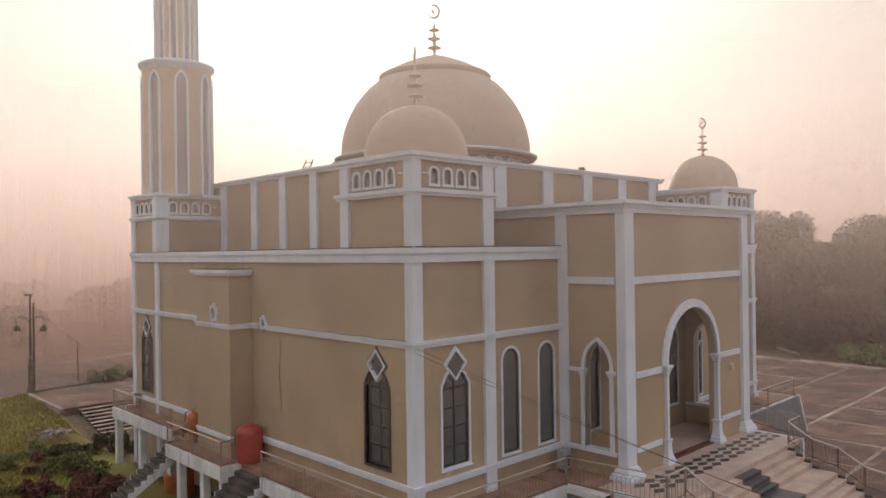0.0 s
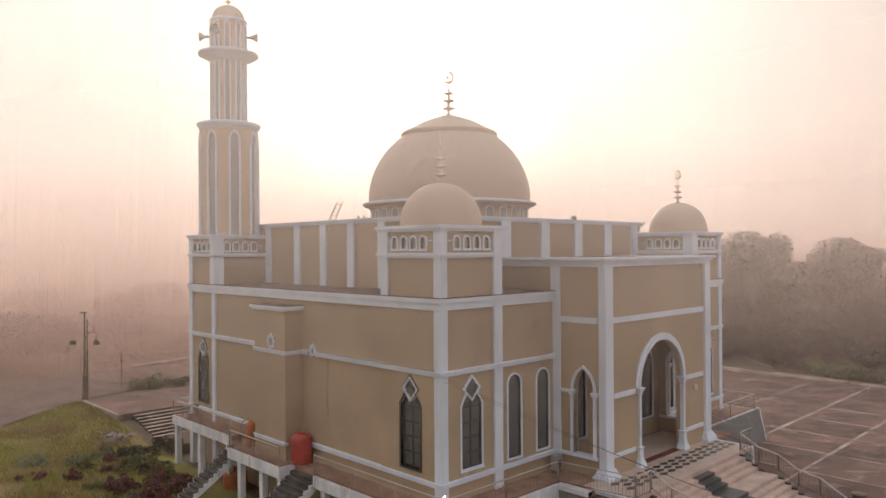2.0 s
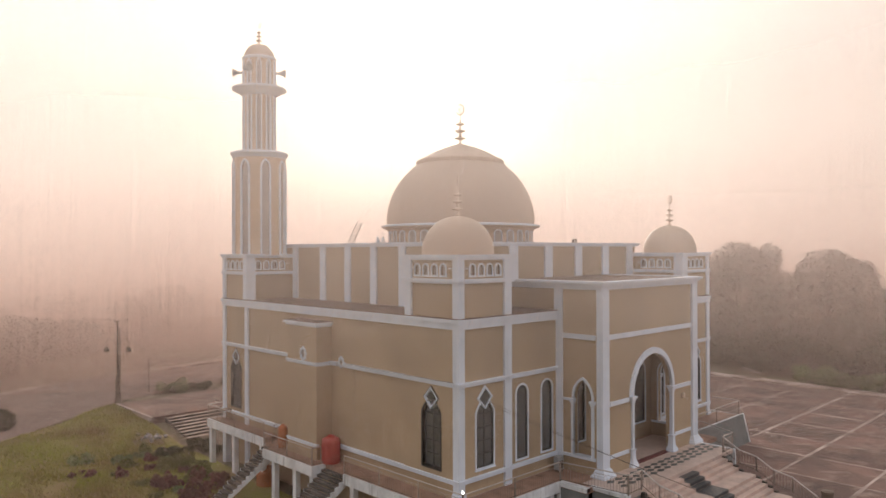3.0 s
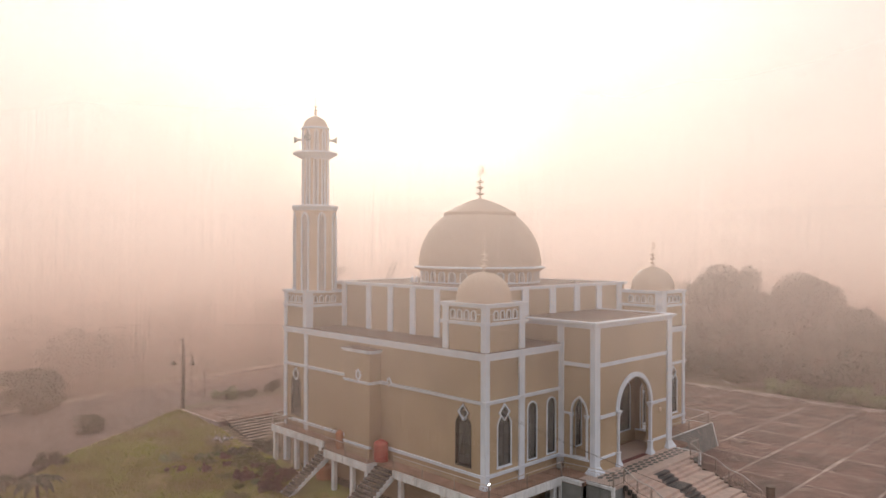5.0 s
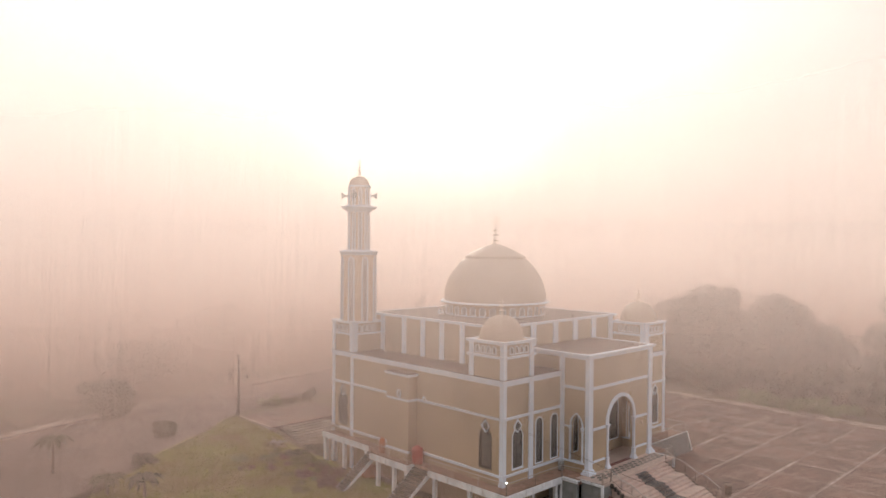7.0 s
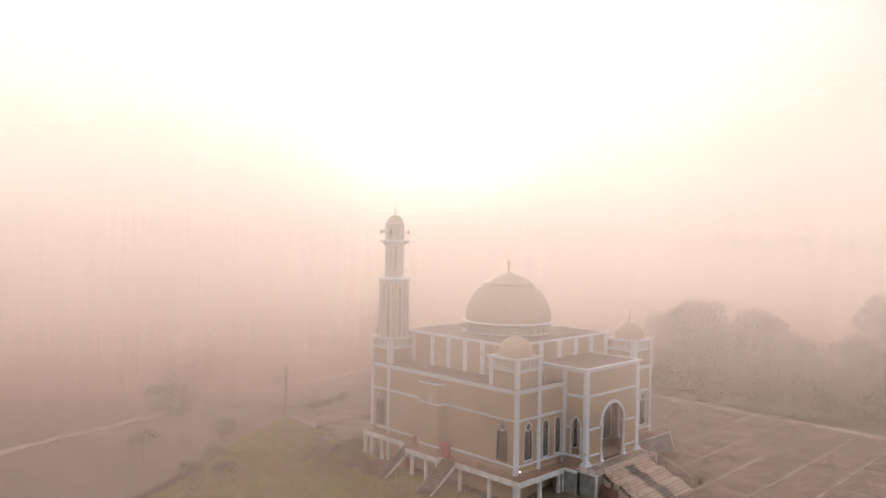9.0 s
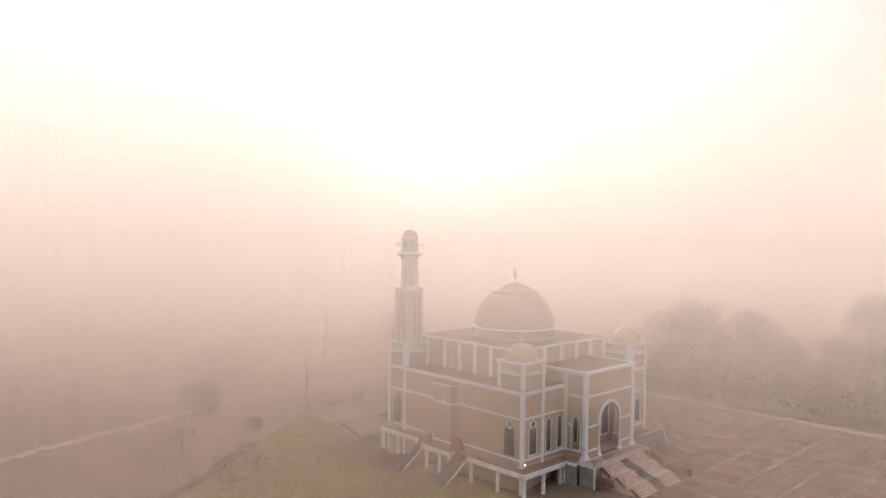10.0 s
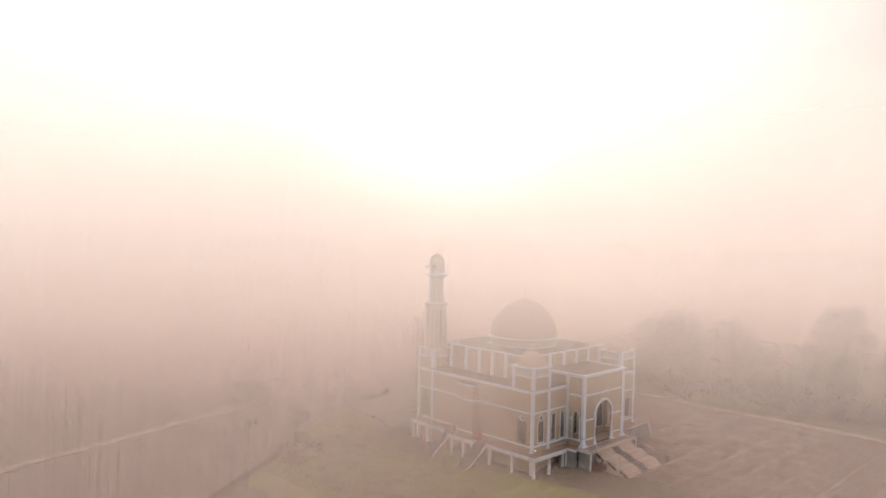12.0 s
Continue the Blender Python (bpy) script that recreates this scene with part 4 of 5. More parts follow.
# ---- railings ----
def railing(name, p, q, height=0.95, gap=0.19, label="low steel railing with thin upright bars", posts=None, group="terrace railings", loops=True):
    p, q = Vector(p), Vector(q)
    d = q - p
    run = Vector((d.x, d.y, 0)).length
    rail = thing(name, p, label, "railing", group)
    at = lambda s, h: (d.x * s, d.y * s, d.z * s + h)
    part("handrail", tube([at(0, height), at(1, height)], 0.03, 8), M_STEEL, rail, smooth=True)
    part("bottom_rail", tube([at(0, 0.09), at(1, 0.09)], 0.014, 6), M_IRON, rail)
    n_posts = posts or max(2, int(run / 2.4) + 1)
    pm = finish(tube([(0, 0, 0), (0, 0, height)], 0.03, 8), M_BALUSTER, True)
    for k in range(n_posts):
        o = part("post", pm, None, rail)
        o.location = at(k / (n_posts - 1), 0)
    bm = tube([(0, 0, 0.09), (0, 0, 0.70)], 0.009, 4)
    if loops:
        ux, uy = d.x / run, d.y / run
        bm = bmesh.new()
        tube([(-ux * gap / 2 * 0.8, -uy * gap / 2 * 0.8, 0.09), (-ux * gap * 0.4, -uy * gap * 0.4, 0.66), (0, 0, 0.73), (ux * gap * 0.4, uy * gap * 0.4, 0.66), (ux * gap * 0.4, uy * gap * 0.4, 0.09)], 0.011, 4, bm)
    barm = finish(bm, M_BALUSTER)
    step = gap * (1.6 if loops else 1)
    n = int(run / step)
    for k in range(n):
        o = part("baluster", barm, None, rail)
        o.location = at((k + 0.5) / n, 0)
    part("mid_rail", tube([at(0, 0.76), at(1, 0.76)], 0.010, 5), M_BALUSTER, rail)
    return rail


F = FLOOR_Z + 0.012
railing("railing", (-13.47, 10.15, F + NORTH_LIFT), (-13.47, 3.0, F + NORTH_LIFT))
railing("railing", (-13.45, 10.17, F + NORTH_LIFT), (-11.5, 10.17, F + NORTH_LIFT))
railing("railing", (-14.22, 1.7, F), (-14.22, -3.18, F))
railing("railing", (-14.2, -3.2, F), (-13.65, -3.2, F))
railing("railing", (-13.77, -5.45, F), (-13.77, -13.95, F))
railing("railing", (-13.75, -13.97, F), (-6.85, -13.97, F))
railing("railing", (-6.8, -13.97, F), (-6.35, -17.5, F))
railing("railing", (-6.3, -17.5, F), (-5.15, -17.5, F), posts=2)
railing("railing", (6.9, -13.97, F), (13.8, -13.97, F))
railing("railing", (13.82, -13.95, F), (13.82, -8.2, F))
railing("railing", (4.95, -17.45, F), (6.6, -14.05, F))
railing("railing", (3.65, -17.47, F), (4.9, -17.47, F), posts=2)
# stair rails follow the flights
for x in (SX0 - 0.10, SX1 + 0.10):
    marks = [(0, FLOOR_Z), (runs[2][1], runs[2][2]), (runs[3][1], runs[3][2]), (runs[6][1], runs[6][2]), (runs[7][1], runs[7][2]), (runs[11][1], runs[11][2])]
    for (ya, za), (yb, zb) in zip(marks, marks[1:]):
        railing("stair_railing", (x, TY + ya, za + 0.145), (x, TY + yb, zb + 0.145), 0.82, 0.15, "sloping stainless steel stair railing", 2, "stair railings", False)


# ---- side stairs ----
def side_stair(y0, y1, x0, n=14):
    st = thing("side_stair", (x0, (y0 + y1) / 2, -0.5), "mossy dark concrete outdoor stair with white stringers", "staircase", "side stairs", "structure")
    half = (y1 - y0) / 2
    rise, run = (FLOOR_Z + 0.5) / n, 0.27
    for k in range(n):
        z = FLOOR_Z + 0.5 - rise * (k + 1)
        part("step", box(-run * (k + 1) - 0.02, -run * k, -half, half, z - 0.16, z, 0.01), M_MOSSY, st)
    for s in (-1, 1):
        pts = [(0, FLOOR_Z + 0.40)]
        for k in range(n):
            z = FLOOR_Z + 0.5 - rise * (k + 1)
            pts += [(-run * k - 0.02, z - 0.03), (-run * (k + 1) - 0.02, z - 0.03)]
        pts += [(-run * n - 0.02, 0.0), (-run * n + 0.5, 0.0), (0, FLOOR_Z - 0.1)]
        bm = bmesh.new()
        lo, hi = (-half - 0.06, -half - 0.002) if s < 0 else (half + 0.002, half + 0.06)
        f0 = [bm.verts.new((px, lo, pz)) for px, pz in pts]
        face = bm.faces.new(f0)
        top = bmesh.ops.extrude_face_region(bm, geom=[face])["geom"]
        bmesh.ops.translate(bm, vec=(0, hi - lo, 0), verts=[g for g in top if isinstance(g, bmesh.types.BMVert)])
        part("stringer", bm, M_CONC, st, "stained white saw-toothed stringer")
    return st


side_stair(1.80, 2.90, -13.42)
side_stair(-5.32, -3.36, -13.45)


# ---- loose things on the terrace ----
def water_tank(at, r, h, mat, label):
    t = thing("water_tank", at, label, "water tank", "water tanks")
    prof = [(r * 0.97, 0), (r, 0.04)]
    n = 7
    for k in range(n):
        z = 0.06 + (h - 0.32) * k / n
        dz = (h - 0.32) / n
        prof += [(r, z), (r * 1.015, z + dz * 0.25), (r * 1.015, z + dz * 0.7), (r, z + dz * 0.9)]
    prof += [(r, h - 0.26), (r * 0.92, h - 0.15), (r * 0.65, h - 0.06), (r * 0.34, h - 0.02)]
    part("body", lathe(prof, 36), mat, t, smooth=True)
    part("lid", lathe([(r * 0.36, h - 0.03), (r * 0.36, h + 0.03), (r * 0.30, h + 0.05), (0.03, h + 0.06)], 24), mat, t, smooth=True)
    part("outlet", tube([(-r * 0.9, 0, 0.12), (-r - 0.12, 0, 0.12)], 0.03, 8), M_GREYPLASTIC, t)
    return t


water_tank((-13.0, -3.22, FLOOR_Z + 0.001), 0.50, 1.44, M_RED, "bright red ribbed plastic water tank on the terrace")
water_tank((-13.2, 1.30, FLOOR_Z + 0.001), 0.28, 1.30, M_ORANGE, "faded orange plastic water tank on the terrace")
water_tank((-12.9, 3.55, -0.78), 0.66, 1.3, M_ORANGE, "orange plastic water tank under the terrace")

stand = thing("pipe_stand", (-13.3, 2.15, FLOOR_Z), "dark bent pipes leaning beside the water tank", "pipes")
for k, (dx, dy) in enumerate(((0.0, 0.0), (0.12, 0.35), (0.25, 0.65))):
    part("pipe", tube([(dx, dy, 0.0), (dx + 0.1, dy - 0.15, 0.7 + 0.15 * k), (dx + 0.5, dy - 0.35, 1.0 + 0.1 * k)], 0.025, 6), M_IRON, stand)
table = thing("plastic_table", (-12.95, 9.0, FLOOR_Z + NORTH_LIFT), "small dark plastic table on the terrace", "table")
part("tabletop", box(-0.4, 0.4, -0.35, 0.35, 0.68, 0.72, 0.01), M_IRON, table)
for sx in (-0.34, 0.34):
    for sy in (-0.29, 0.29):
        part("leg", tube([(sx, sy, 0), (sx, sy, 0.68)], 0.02, 6), M_IRON, table)

lamp = thing("corner_lamp", (-13.77, -13.97, F), "lit white lamp on a thin post at the terrace corner", "lamp")
part("post", tube([(0, 0, 0), (0, 0, 1.0)], 0.03, 8), M_IRON, lamp)
bm = bmesh.new()
bmesh.ops.create_uvsphere(bm, u_segments=16, v_segments=10, radius=0.055, matrix=Matrix.Translation((0, 0, 1.06)))
part("bulb", bm, M_LAMP, lamp, "glowing white globe", smooth=True)

unit = thing("air_conditioner", (-5.6, -12.95, FLOOR_Z), "grey outdoor air conditioner on a stand by the wall", "air conditioner")
part("casing", box(-0.20, 0.20, -0.16, 0.16, 0.12, 0.80, 0.02), M_GREYPLASTIC, unit)
part("fan_grille", box(-0.15, 0.15, -0.18, -0.162, 0.2, 0.6), M_IRON, unit)
part("stand", box(-0.18, 0.18, -0.14, 0.14, 0.0, 0.12), M_IRON, unit)

ladder = thing("ladder", (-4.45, 6.4, HZ + 0.12), "wooden ladder leaning up from the roof", "ladder")
tip = Vector((0.48, -0.47, 1.55))
side_v = Vector((0.71, -0.70, 0)) * 0.19
for s in (-1, 1):
    part("rail", tube([side_v * s, side_v * s + tip * 1.05], 0.035, 6), M_BARK, ladder)
for k in range(6):
    c = tip * (0.12 + 0.16 * k)
    part("rung", tube([c - side_v, c + side_v], 0.025, 6), M_BARK, ladder)
water = thing("roof_box", (2.4, -8.3, HZ + 0.16), "small dark floodlight on the parapet", "floodlight")
part("housing", box(-0.14, 0.14, -0.1, 0.1, 0.02, 0.24, 0.02), M_IRON, water)

# ---- overhead cables ----
for dz, end in ((0.0, (-1.0, -19.5, 2.3)), (0.16, (1.5, -19.8, 1.9))):
    p, q = Vector((-12.55, -12.66, 7.42 - dz)), Vector((0.9 + 2 * dz, -22.6, 0.1))
    pts = [p.lerp(q, k / 16) - Vector((0, 0, 0.25 * math.sin(math.pi * k / 16))) for k in range(17)]
    solo("overhead_cable", tube(pts, 0.007, 5), M_WIRE, "thin black cable slung from the wall", "cable", group="cables")
wall_run = [(-12.62, -12.3 + 0.48 * k, 7.60 + 0.015 * math.sin(k * 1.7)) for k in range(18)]
solo("wall_cable", tube(wall_run, 0.011, 5), M_WIRE, "black cable lying along the string course", "cable", group="cables")
solo("wall_cable", tube([(-12.425, -4.6 - 0.05 * math.sin(k * 0.8), 7.35 - 0.28 * k) for k in range(12)], 0.007, 5), M_WIRE, "thin black cable hanging down the wall", "cable", group="cables")

solo("wall_cable", tube([(-12.475, -8.70 - 0.03 * math.sin(k * 1.1) - 0.012 * k, 7.3 - 0.25 * k) for k in range(15)], 0.007, 5), M_WIRE, "thin black cable hanging down the wall", "cable", group="cables")
p, q = Vector((-12.45, 28.75, 6.9)), Vector((-12.56, 10.0, 4.2))
solo("overhead_cable", tube([p.lerp(q, k / 14) - Vector((0, 0, 0.5 * math.sin(math.pi * k / 14))) for k in range(15)], 0.012, 5), M_WIRE, "thin black cable from the pole to the wall", "cable", group="cables")

# ---- ground ----
def smooth01(a, b, v):
    t = min(1.0, max(0.0, (v - a) / (b - a)))
    return t * t * (3 - 2 * t)


def height(x, y):
    west = 1 - smooth01(-12.5, -6.0, x)
    h = -0.12 - 0.62 * west * smooth01(-26, -14, y) * (1 - smooth01(14.5, 20.5, y))
    h += 0.70 * math.exp(-(((x + 10) / 9) ** 2 + ((y - 27) / 6) ** 2))
    h += 0.55 * math.exp(-(((x + 21) / 8) ** 2 + ((y - 15) / 9) ** 2))
    if x < -10 or y > 20:
        h += 0.10 * noise.noise((x * 0.15, y * 0.15, 0))
    return h


bm = bmesh.new()


def grid_axis(lo, hi, fine_lo, fine_hi):
    out, v = [], fine_lo
    while v <= fine_hi:
        out.append(v)
        v += 1.5
    step, v = 3.0, fine_lo
    while v > lo:
        v -= step
        step *= 1.45
        out.insert(0, v)
    step, v = 3.0, out[-1]
    while v < hi:
        v += step
        step *= 1.45
        out.append(v)
    return out


gx, gy = grid_axis(-1600, 1600, -60, 60), grid_axis(-1600, 1600, -40, 60)
vs = [[bm.verts.new((x, y, height(x, y) if abs(x) < 300 and abs(y) < 300 else -0.12)) for y in gy] for x in gx]
for i in range(len(gx) - 1):
    for j in range(len(gy) - 1):
        bm.faces.new((vs[i][j], vs[i + 1][j], vs[i + 1][j + 1], vs[i][j + 1]))
solo("ground", bm, M_GROUND, "uneven earth with thin grass", "ground", "structure", smooth=True)

# road beyond the lawn
bm = bmesh.new()
edge = [((-120, -36), (-95, 22)), ((-60, -1.0), (-52, 33)), ((-29, 18.3), (-24, 40.6)), ((-12.8, 29.3), (-10.5, 43.6)), ((-2, 34.5), (0, 46)), ((20, 39), (22, 50)), ((90, 52), (90, 62))]
rows = [[bm.verts.new((a[0] + (b[0] - a[0]) * k / 6, a[1] + (b[1] - a[1]) * k / 6, max(height(a[0], a[1]), height(b[0], b[1])) + 0.12)) for k in range(7)] for a, b in edge]
for p, q in zip(rows, rows[1:]):
    for k in range(6):
        bm.faces.new((p[k], q[k], q[k + 1], p[k + 1]))
solo("road", bm, M_ROAD, "worn reddish asphalt road", "road", "structure")
kerb = bmesh.new()
for (a, b), (c, d) in zip(edge, edge[1:]):
    p, q = Vector((b[0], b[1], 0)), Vector((d[0], d[1], 0))
    side_v = (q - p).normalized().cross(Vector((0, 0, 1)))
    low = [kerb.verts.new((*(v + side_v * o).xy, z)) for v, o, z in ((p, 0.0, 0.22), (q, 0.0, 0.22), (q, -1.5, 0.24), (p, -1.5, 0.24))]
    kerb.faces.new(low)
    base = [kerb.verts.new((*(v + side_v * o).xy, -0.3)) for v, o in ((p, 0.0), (q, 0.0))]
    kerb.faces.new((low[0], low[1], base[1], base[0]))
solo("road_kerb", kerb, M_JOINT, "pale concrete kerb along the road", "kerb", "structure")

# paved landing with steps
landing = thing("paved_landing", (-8, 24, 0.0), "worn red paved landing with broad steps", "paving", kind="structure")
part("paving_slab", box(-4.9, 5.5, -3.4, 3.9, -0.9, 0.72, 0.02), M_PLAZA, landing)
part("landing_edge", box(-5.1, -4.9, -3.5, 4.0, -0.9, 0.75, 0.02), M_PALESTONE, landing)
for k in range(9):
    z = 0.72 - 0.125 * (k + 1)
    part("step", box(-4.0, 2.0, -3.42 - 0.52 * (k + 1), -3.40 - 0.52 * k, -1.4, z - 0.05), M_MOSSY, landing)
    part("tread", box(-4.05, 2.05, -3.44 - 0.52 * (k + 1), -3.62 - 0.52 * k, z - 0.05, z, 0.01), M_PALESTONE, landing, "pale step edge")

# ---- plaza ----
plaza = thing("plaza", (0, 0, 0), "large cracked concrete plaza with pale worn joints", "paving", kind="structure")
part("joint_bed", box(-3.5, 39.9, -60, 24, -0.16, -0.012), M_JOINT, plaza, "pale weathered joint bed")
rnd = random.Random(4)
px = [-3.5, 1.0, 5.6, 10.1, 14.6, 19.1, 23.6, 28.1, 32.6, 36.4, 39.8]
for i in range(len(px) - 1):
    for j in range(18):
        y0 = -60 + 4.65 * j
        g = 0.07 + 0.07 * rnd.random()
        if y0 > -16.5 and px[i] < 13 and y0 < 9:
            continue
        o = part("slab", box(px[i] + g, px[i + 1] - g, y0 + g, y0 + 4.65 - g, -0.11, 0.0 + 0.012 * rnd.random(), 0.03), M_PLAZA, plaza)
solo("plaza_kerb", box(39.9, 41.4, -60, 24, -0.3, 0.10, 0.05), M_JOINT, "low pale bank along the plaza edge", "kerb", "structure")
railing("railing", (40.6, -2.6, 0.5), (40.6, -4.6, 0.1), 0.6, 0.3, "short sloping railing at the plaza edge", 3)
bin_ = thing("litter_bin", (5.3, -22.4, 0.01), "dark round litter bin at the foot of the stairs", "bin")
part("body", lathe([(0.24, 0), (0.28, 0.1), (0.30, 0.75), (0.33, 0.78), (0.33, 0.84), (0.2, 0.88)], 18), M_IRON, bin_, smooth=True)


# ---- plants ----
def leaf_cloud(blobs, count, size, seed, droop=0.0):
    """Many small leaf quads scattered through and over overlapping lumps."""
    r = random.Random(seed)
    verts, faces = [], []
    weights = [b[3] * b[4] for b in blobs]
    for _ in range(count):
        bx, by, bz, br, bh = r.choices(blobs, weights)[0]
        u, a = r.uniform(-0.75, 1), r.uniform(0, 2 * math.pi)
        k = (0.62 + 0.42 * r.random() ** 0.6)
        s = math.sqrt(max(0, 1 - u * u))
        c = Vector((bx + br * k * s * math.cos(a), by + br * k * s * math.sin(a), bz + bh * k * u))
        q = Euler((r.uniform(-1.2, 1.2), r.uniform(-1.2, 1.2), r.uniform(0, 6.3)))
        e = size * r.uniform(0.6, 1.4)
        i = len(verts)
        for dx, dy, dz in ((-0.5, 0, 0), (0, -0.32, 0.06), (0.5, 0, -0.08), (0, 0.32, 0.06)):
            v = Vector((dx, dy, dz)) * e
            v.rotate(q)
            verts.append(c + v)
        faces.append((i, i + 1, i + 2, i + 3))
    me = bpy.data.meshes.new("leaves")
    me.from_pydata([tuple(v) for v in verts], [], faces)
    return me


def tree_kind(seed, height_m, spread, mat, leaves=5200, size=0.42, trunk=0.28, crown_from=0.35):
    r = random.Random(seed)
    t = thing("tree", (0, 0, 0), "", "tree", "trees at the edge of the grounds")
    bm = tube([(0, 0, -0.3), (0.1, 0.05, height_m * 0.25), (-0.05, 0.1, height_m * 0.5), (0.1, 0, height_m * 0.75)], [trunk, trunk * 0.8, trunk * 0.6, trunk * 0.25], 9)
    blobs = [(0, 0, height_m * 0.72, spread * 0.62, height_m * 0.26)]
    for k in range(15):
        a = 2 * math.pi * k / 7.5 + r.uniform(-0.3, 0.3)
        d = spread * r.uniform(0.38, 0.72)
        z = height_m * (crown_from + 0.10 + (0.72 - crown_from) * k / 14)
        x, y = d * math.cos(a), d * math.sin(a)
        blobs.append((x, y, z, spread * r.uniform(0.26, 0.42), height_m * r.uniform(0.13, 0.20)))
        tube([(0, 0.05, height_m * r.uniform(0.28, 0.5)), (x * 0.5, y * 0.5, z * 0.82), (x * 0.9, y * 0.9, z)], [trunk * 0.4, trunk * 0.22, trunk * 0.08], 6, bm)
    part("trunk", bm, M_BARK, t, "rough brown trunk and limbs", smooth=True)
    me = leaf_cloud(blobs, leaves, size, seed)
    me.materials.append(mat)
    part("crown", me, None, t)
    return t


KINDS = [tree_kind(11, 15.0, 6.4, M_LEAF, 19000, 0.36, 0.4, 0.06), tree_kind(12, 13.0, 5.5, M_LEAF, 17000, 0.33, 0.32, 0.03), tree_kind(13, 7.0, 6.0, M_LEAFB, 6500, 0.42, 0.2, 0.02)]
LABELS = ["tall dense dark green tree at the edge of the plaza", "dense round-headed tree at the edge of the plaza", "low spreading olive green tree beyond the lawn"]
SPOTS = [(1, 61, 6.6, 1.16), (1, 61, -4.6, 1.08), (1, 60, 1.2, 0.88), (1, 60, -13, 0.72), (1, 66, -20, 0.78), (0, 92, -17, 1.1), (1, 60, -27, 0.8), (0, 66, -37, 0.85), (0, 72, -48, 0.95), (1, 60, -55, 0.8), (0, 68, 16, 0.80), (1, 62, 13.5, 0.62),
         (1, 56, -9, 0.5), (1, 57, -20, 0.5), (0, 82, 2, 0.8), (1, 56, 9.5, 0.5), (1, 70, -8, 0.7), (0, 100, -36, 1.05),
         (2, -14, 57, 0.9), (2, -22.0, 26.8, 0.24), (2, -22.6, 41.5, 0.62), (2, -8, 96, 0.79), (2, 3, 104, 0.94), (2, 14, 98, 0.79), (2, -22, 104, 0.79), (2, -38, 96, 0.72), (2, 26, 106, 1.01), (2, -54, 84, 0.72), (2, 38, 98, 0.86), (2, -72, 66, 0.72), (2, 48, 86, 0.86), (2, -4, 68, 0.7), (2, 10, 82, 0.9)]
for n, (kind, x, y, s) in enumerate(SPOTS):
    o = copy_thing(KINDS[kind], pose(x, y, height(x, y), 0, 0, 67 * n)) 
    o.matrix_basis = pose(x, y, height(x, y), 0, 0, 67 * n) @ Matrix.Diagonal((s, s, s, 1))
    tagged(o, LABELS[kind])
for k in KINDS:
    for o in (*k.children_recursive, k):
        bpy.data.objects.remove(o)

# bare-limbed tree behind the minaret
bt = thing("sparse_tree", (9.0, 34.0, -0.12), "thin sparse tree with bare limbs", "tree")
r = random.Random(5)
bm = tube([(0, 0, -0.3), (0.2, 0, 6), (0.1, 0.2, 11), (0.4, 0.1, 14.5)], [0.3, 0.24, 0.16, 0.04], 8)
blobs = []
for k in range(12):
    a, z = r.uniform(0, 6.3), r.uniform(8, 13)
    tip = (2.6 * math.cos(a) * r.uniform(0.5, 1), 2.6 * math.sin(a) * r.uniform(0.5, 1), z + r.uniform(1.0, 2.6))
    tube([(0.15, 0.1, z - 1), (tip[0] * 0.5, tip[1] * 0.5, z + 0.3), tip], [0.10, 0.06, 0.02], 5, bm)
    blobs.append((*tip, 0.7, 0.6))
part("trunk", bm, M_BARK, bt, smooth=True)
me = leaf_cloud(blobs, 900, 0.22, 5)
me.materials.append(M_LEAFB)
part("crown", me, None, bt)


def bush(at, r, h, mat, seed, label, count=1400, size=0.16):
    b = thing("bush", at, label, "bush", "bushes")
    rr = random.Random(seed)
    blobs = [(rr.uniform(-0.8, 0.8) * r, rr.uniform(-0.8, 0.8) * r, h * rr.uniform(0.2, 0.75), r * rr.uniform(0.2, 0.45), h * rr.uniform(0.2, 0.4)) for _ in range(11)]
    bm = bmesh.new()
    for k in range(11):
        tube([(0, 0, -0.1), (blobs[k][0] * 0.5, blobs[k][1] * 0.5, h * 0.3), blobs[k][:3]], [0.04, 0.03, 0.01], 5, bm)
    part("stems", bm, M_BARK, b)
    me = leaf_cloud(blobs, count, size, seed)
    me.materials.append(mat)
    part("leaves", me, None, b)
    return b


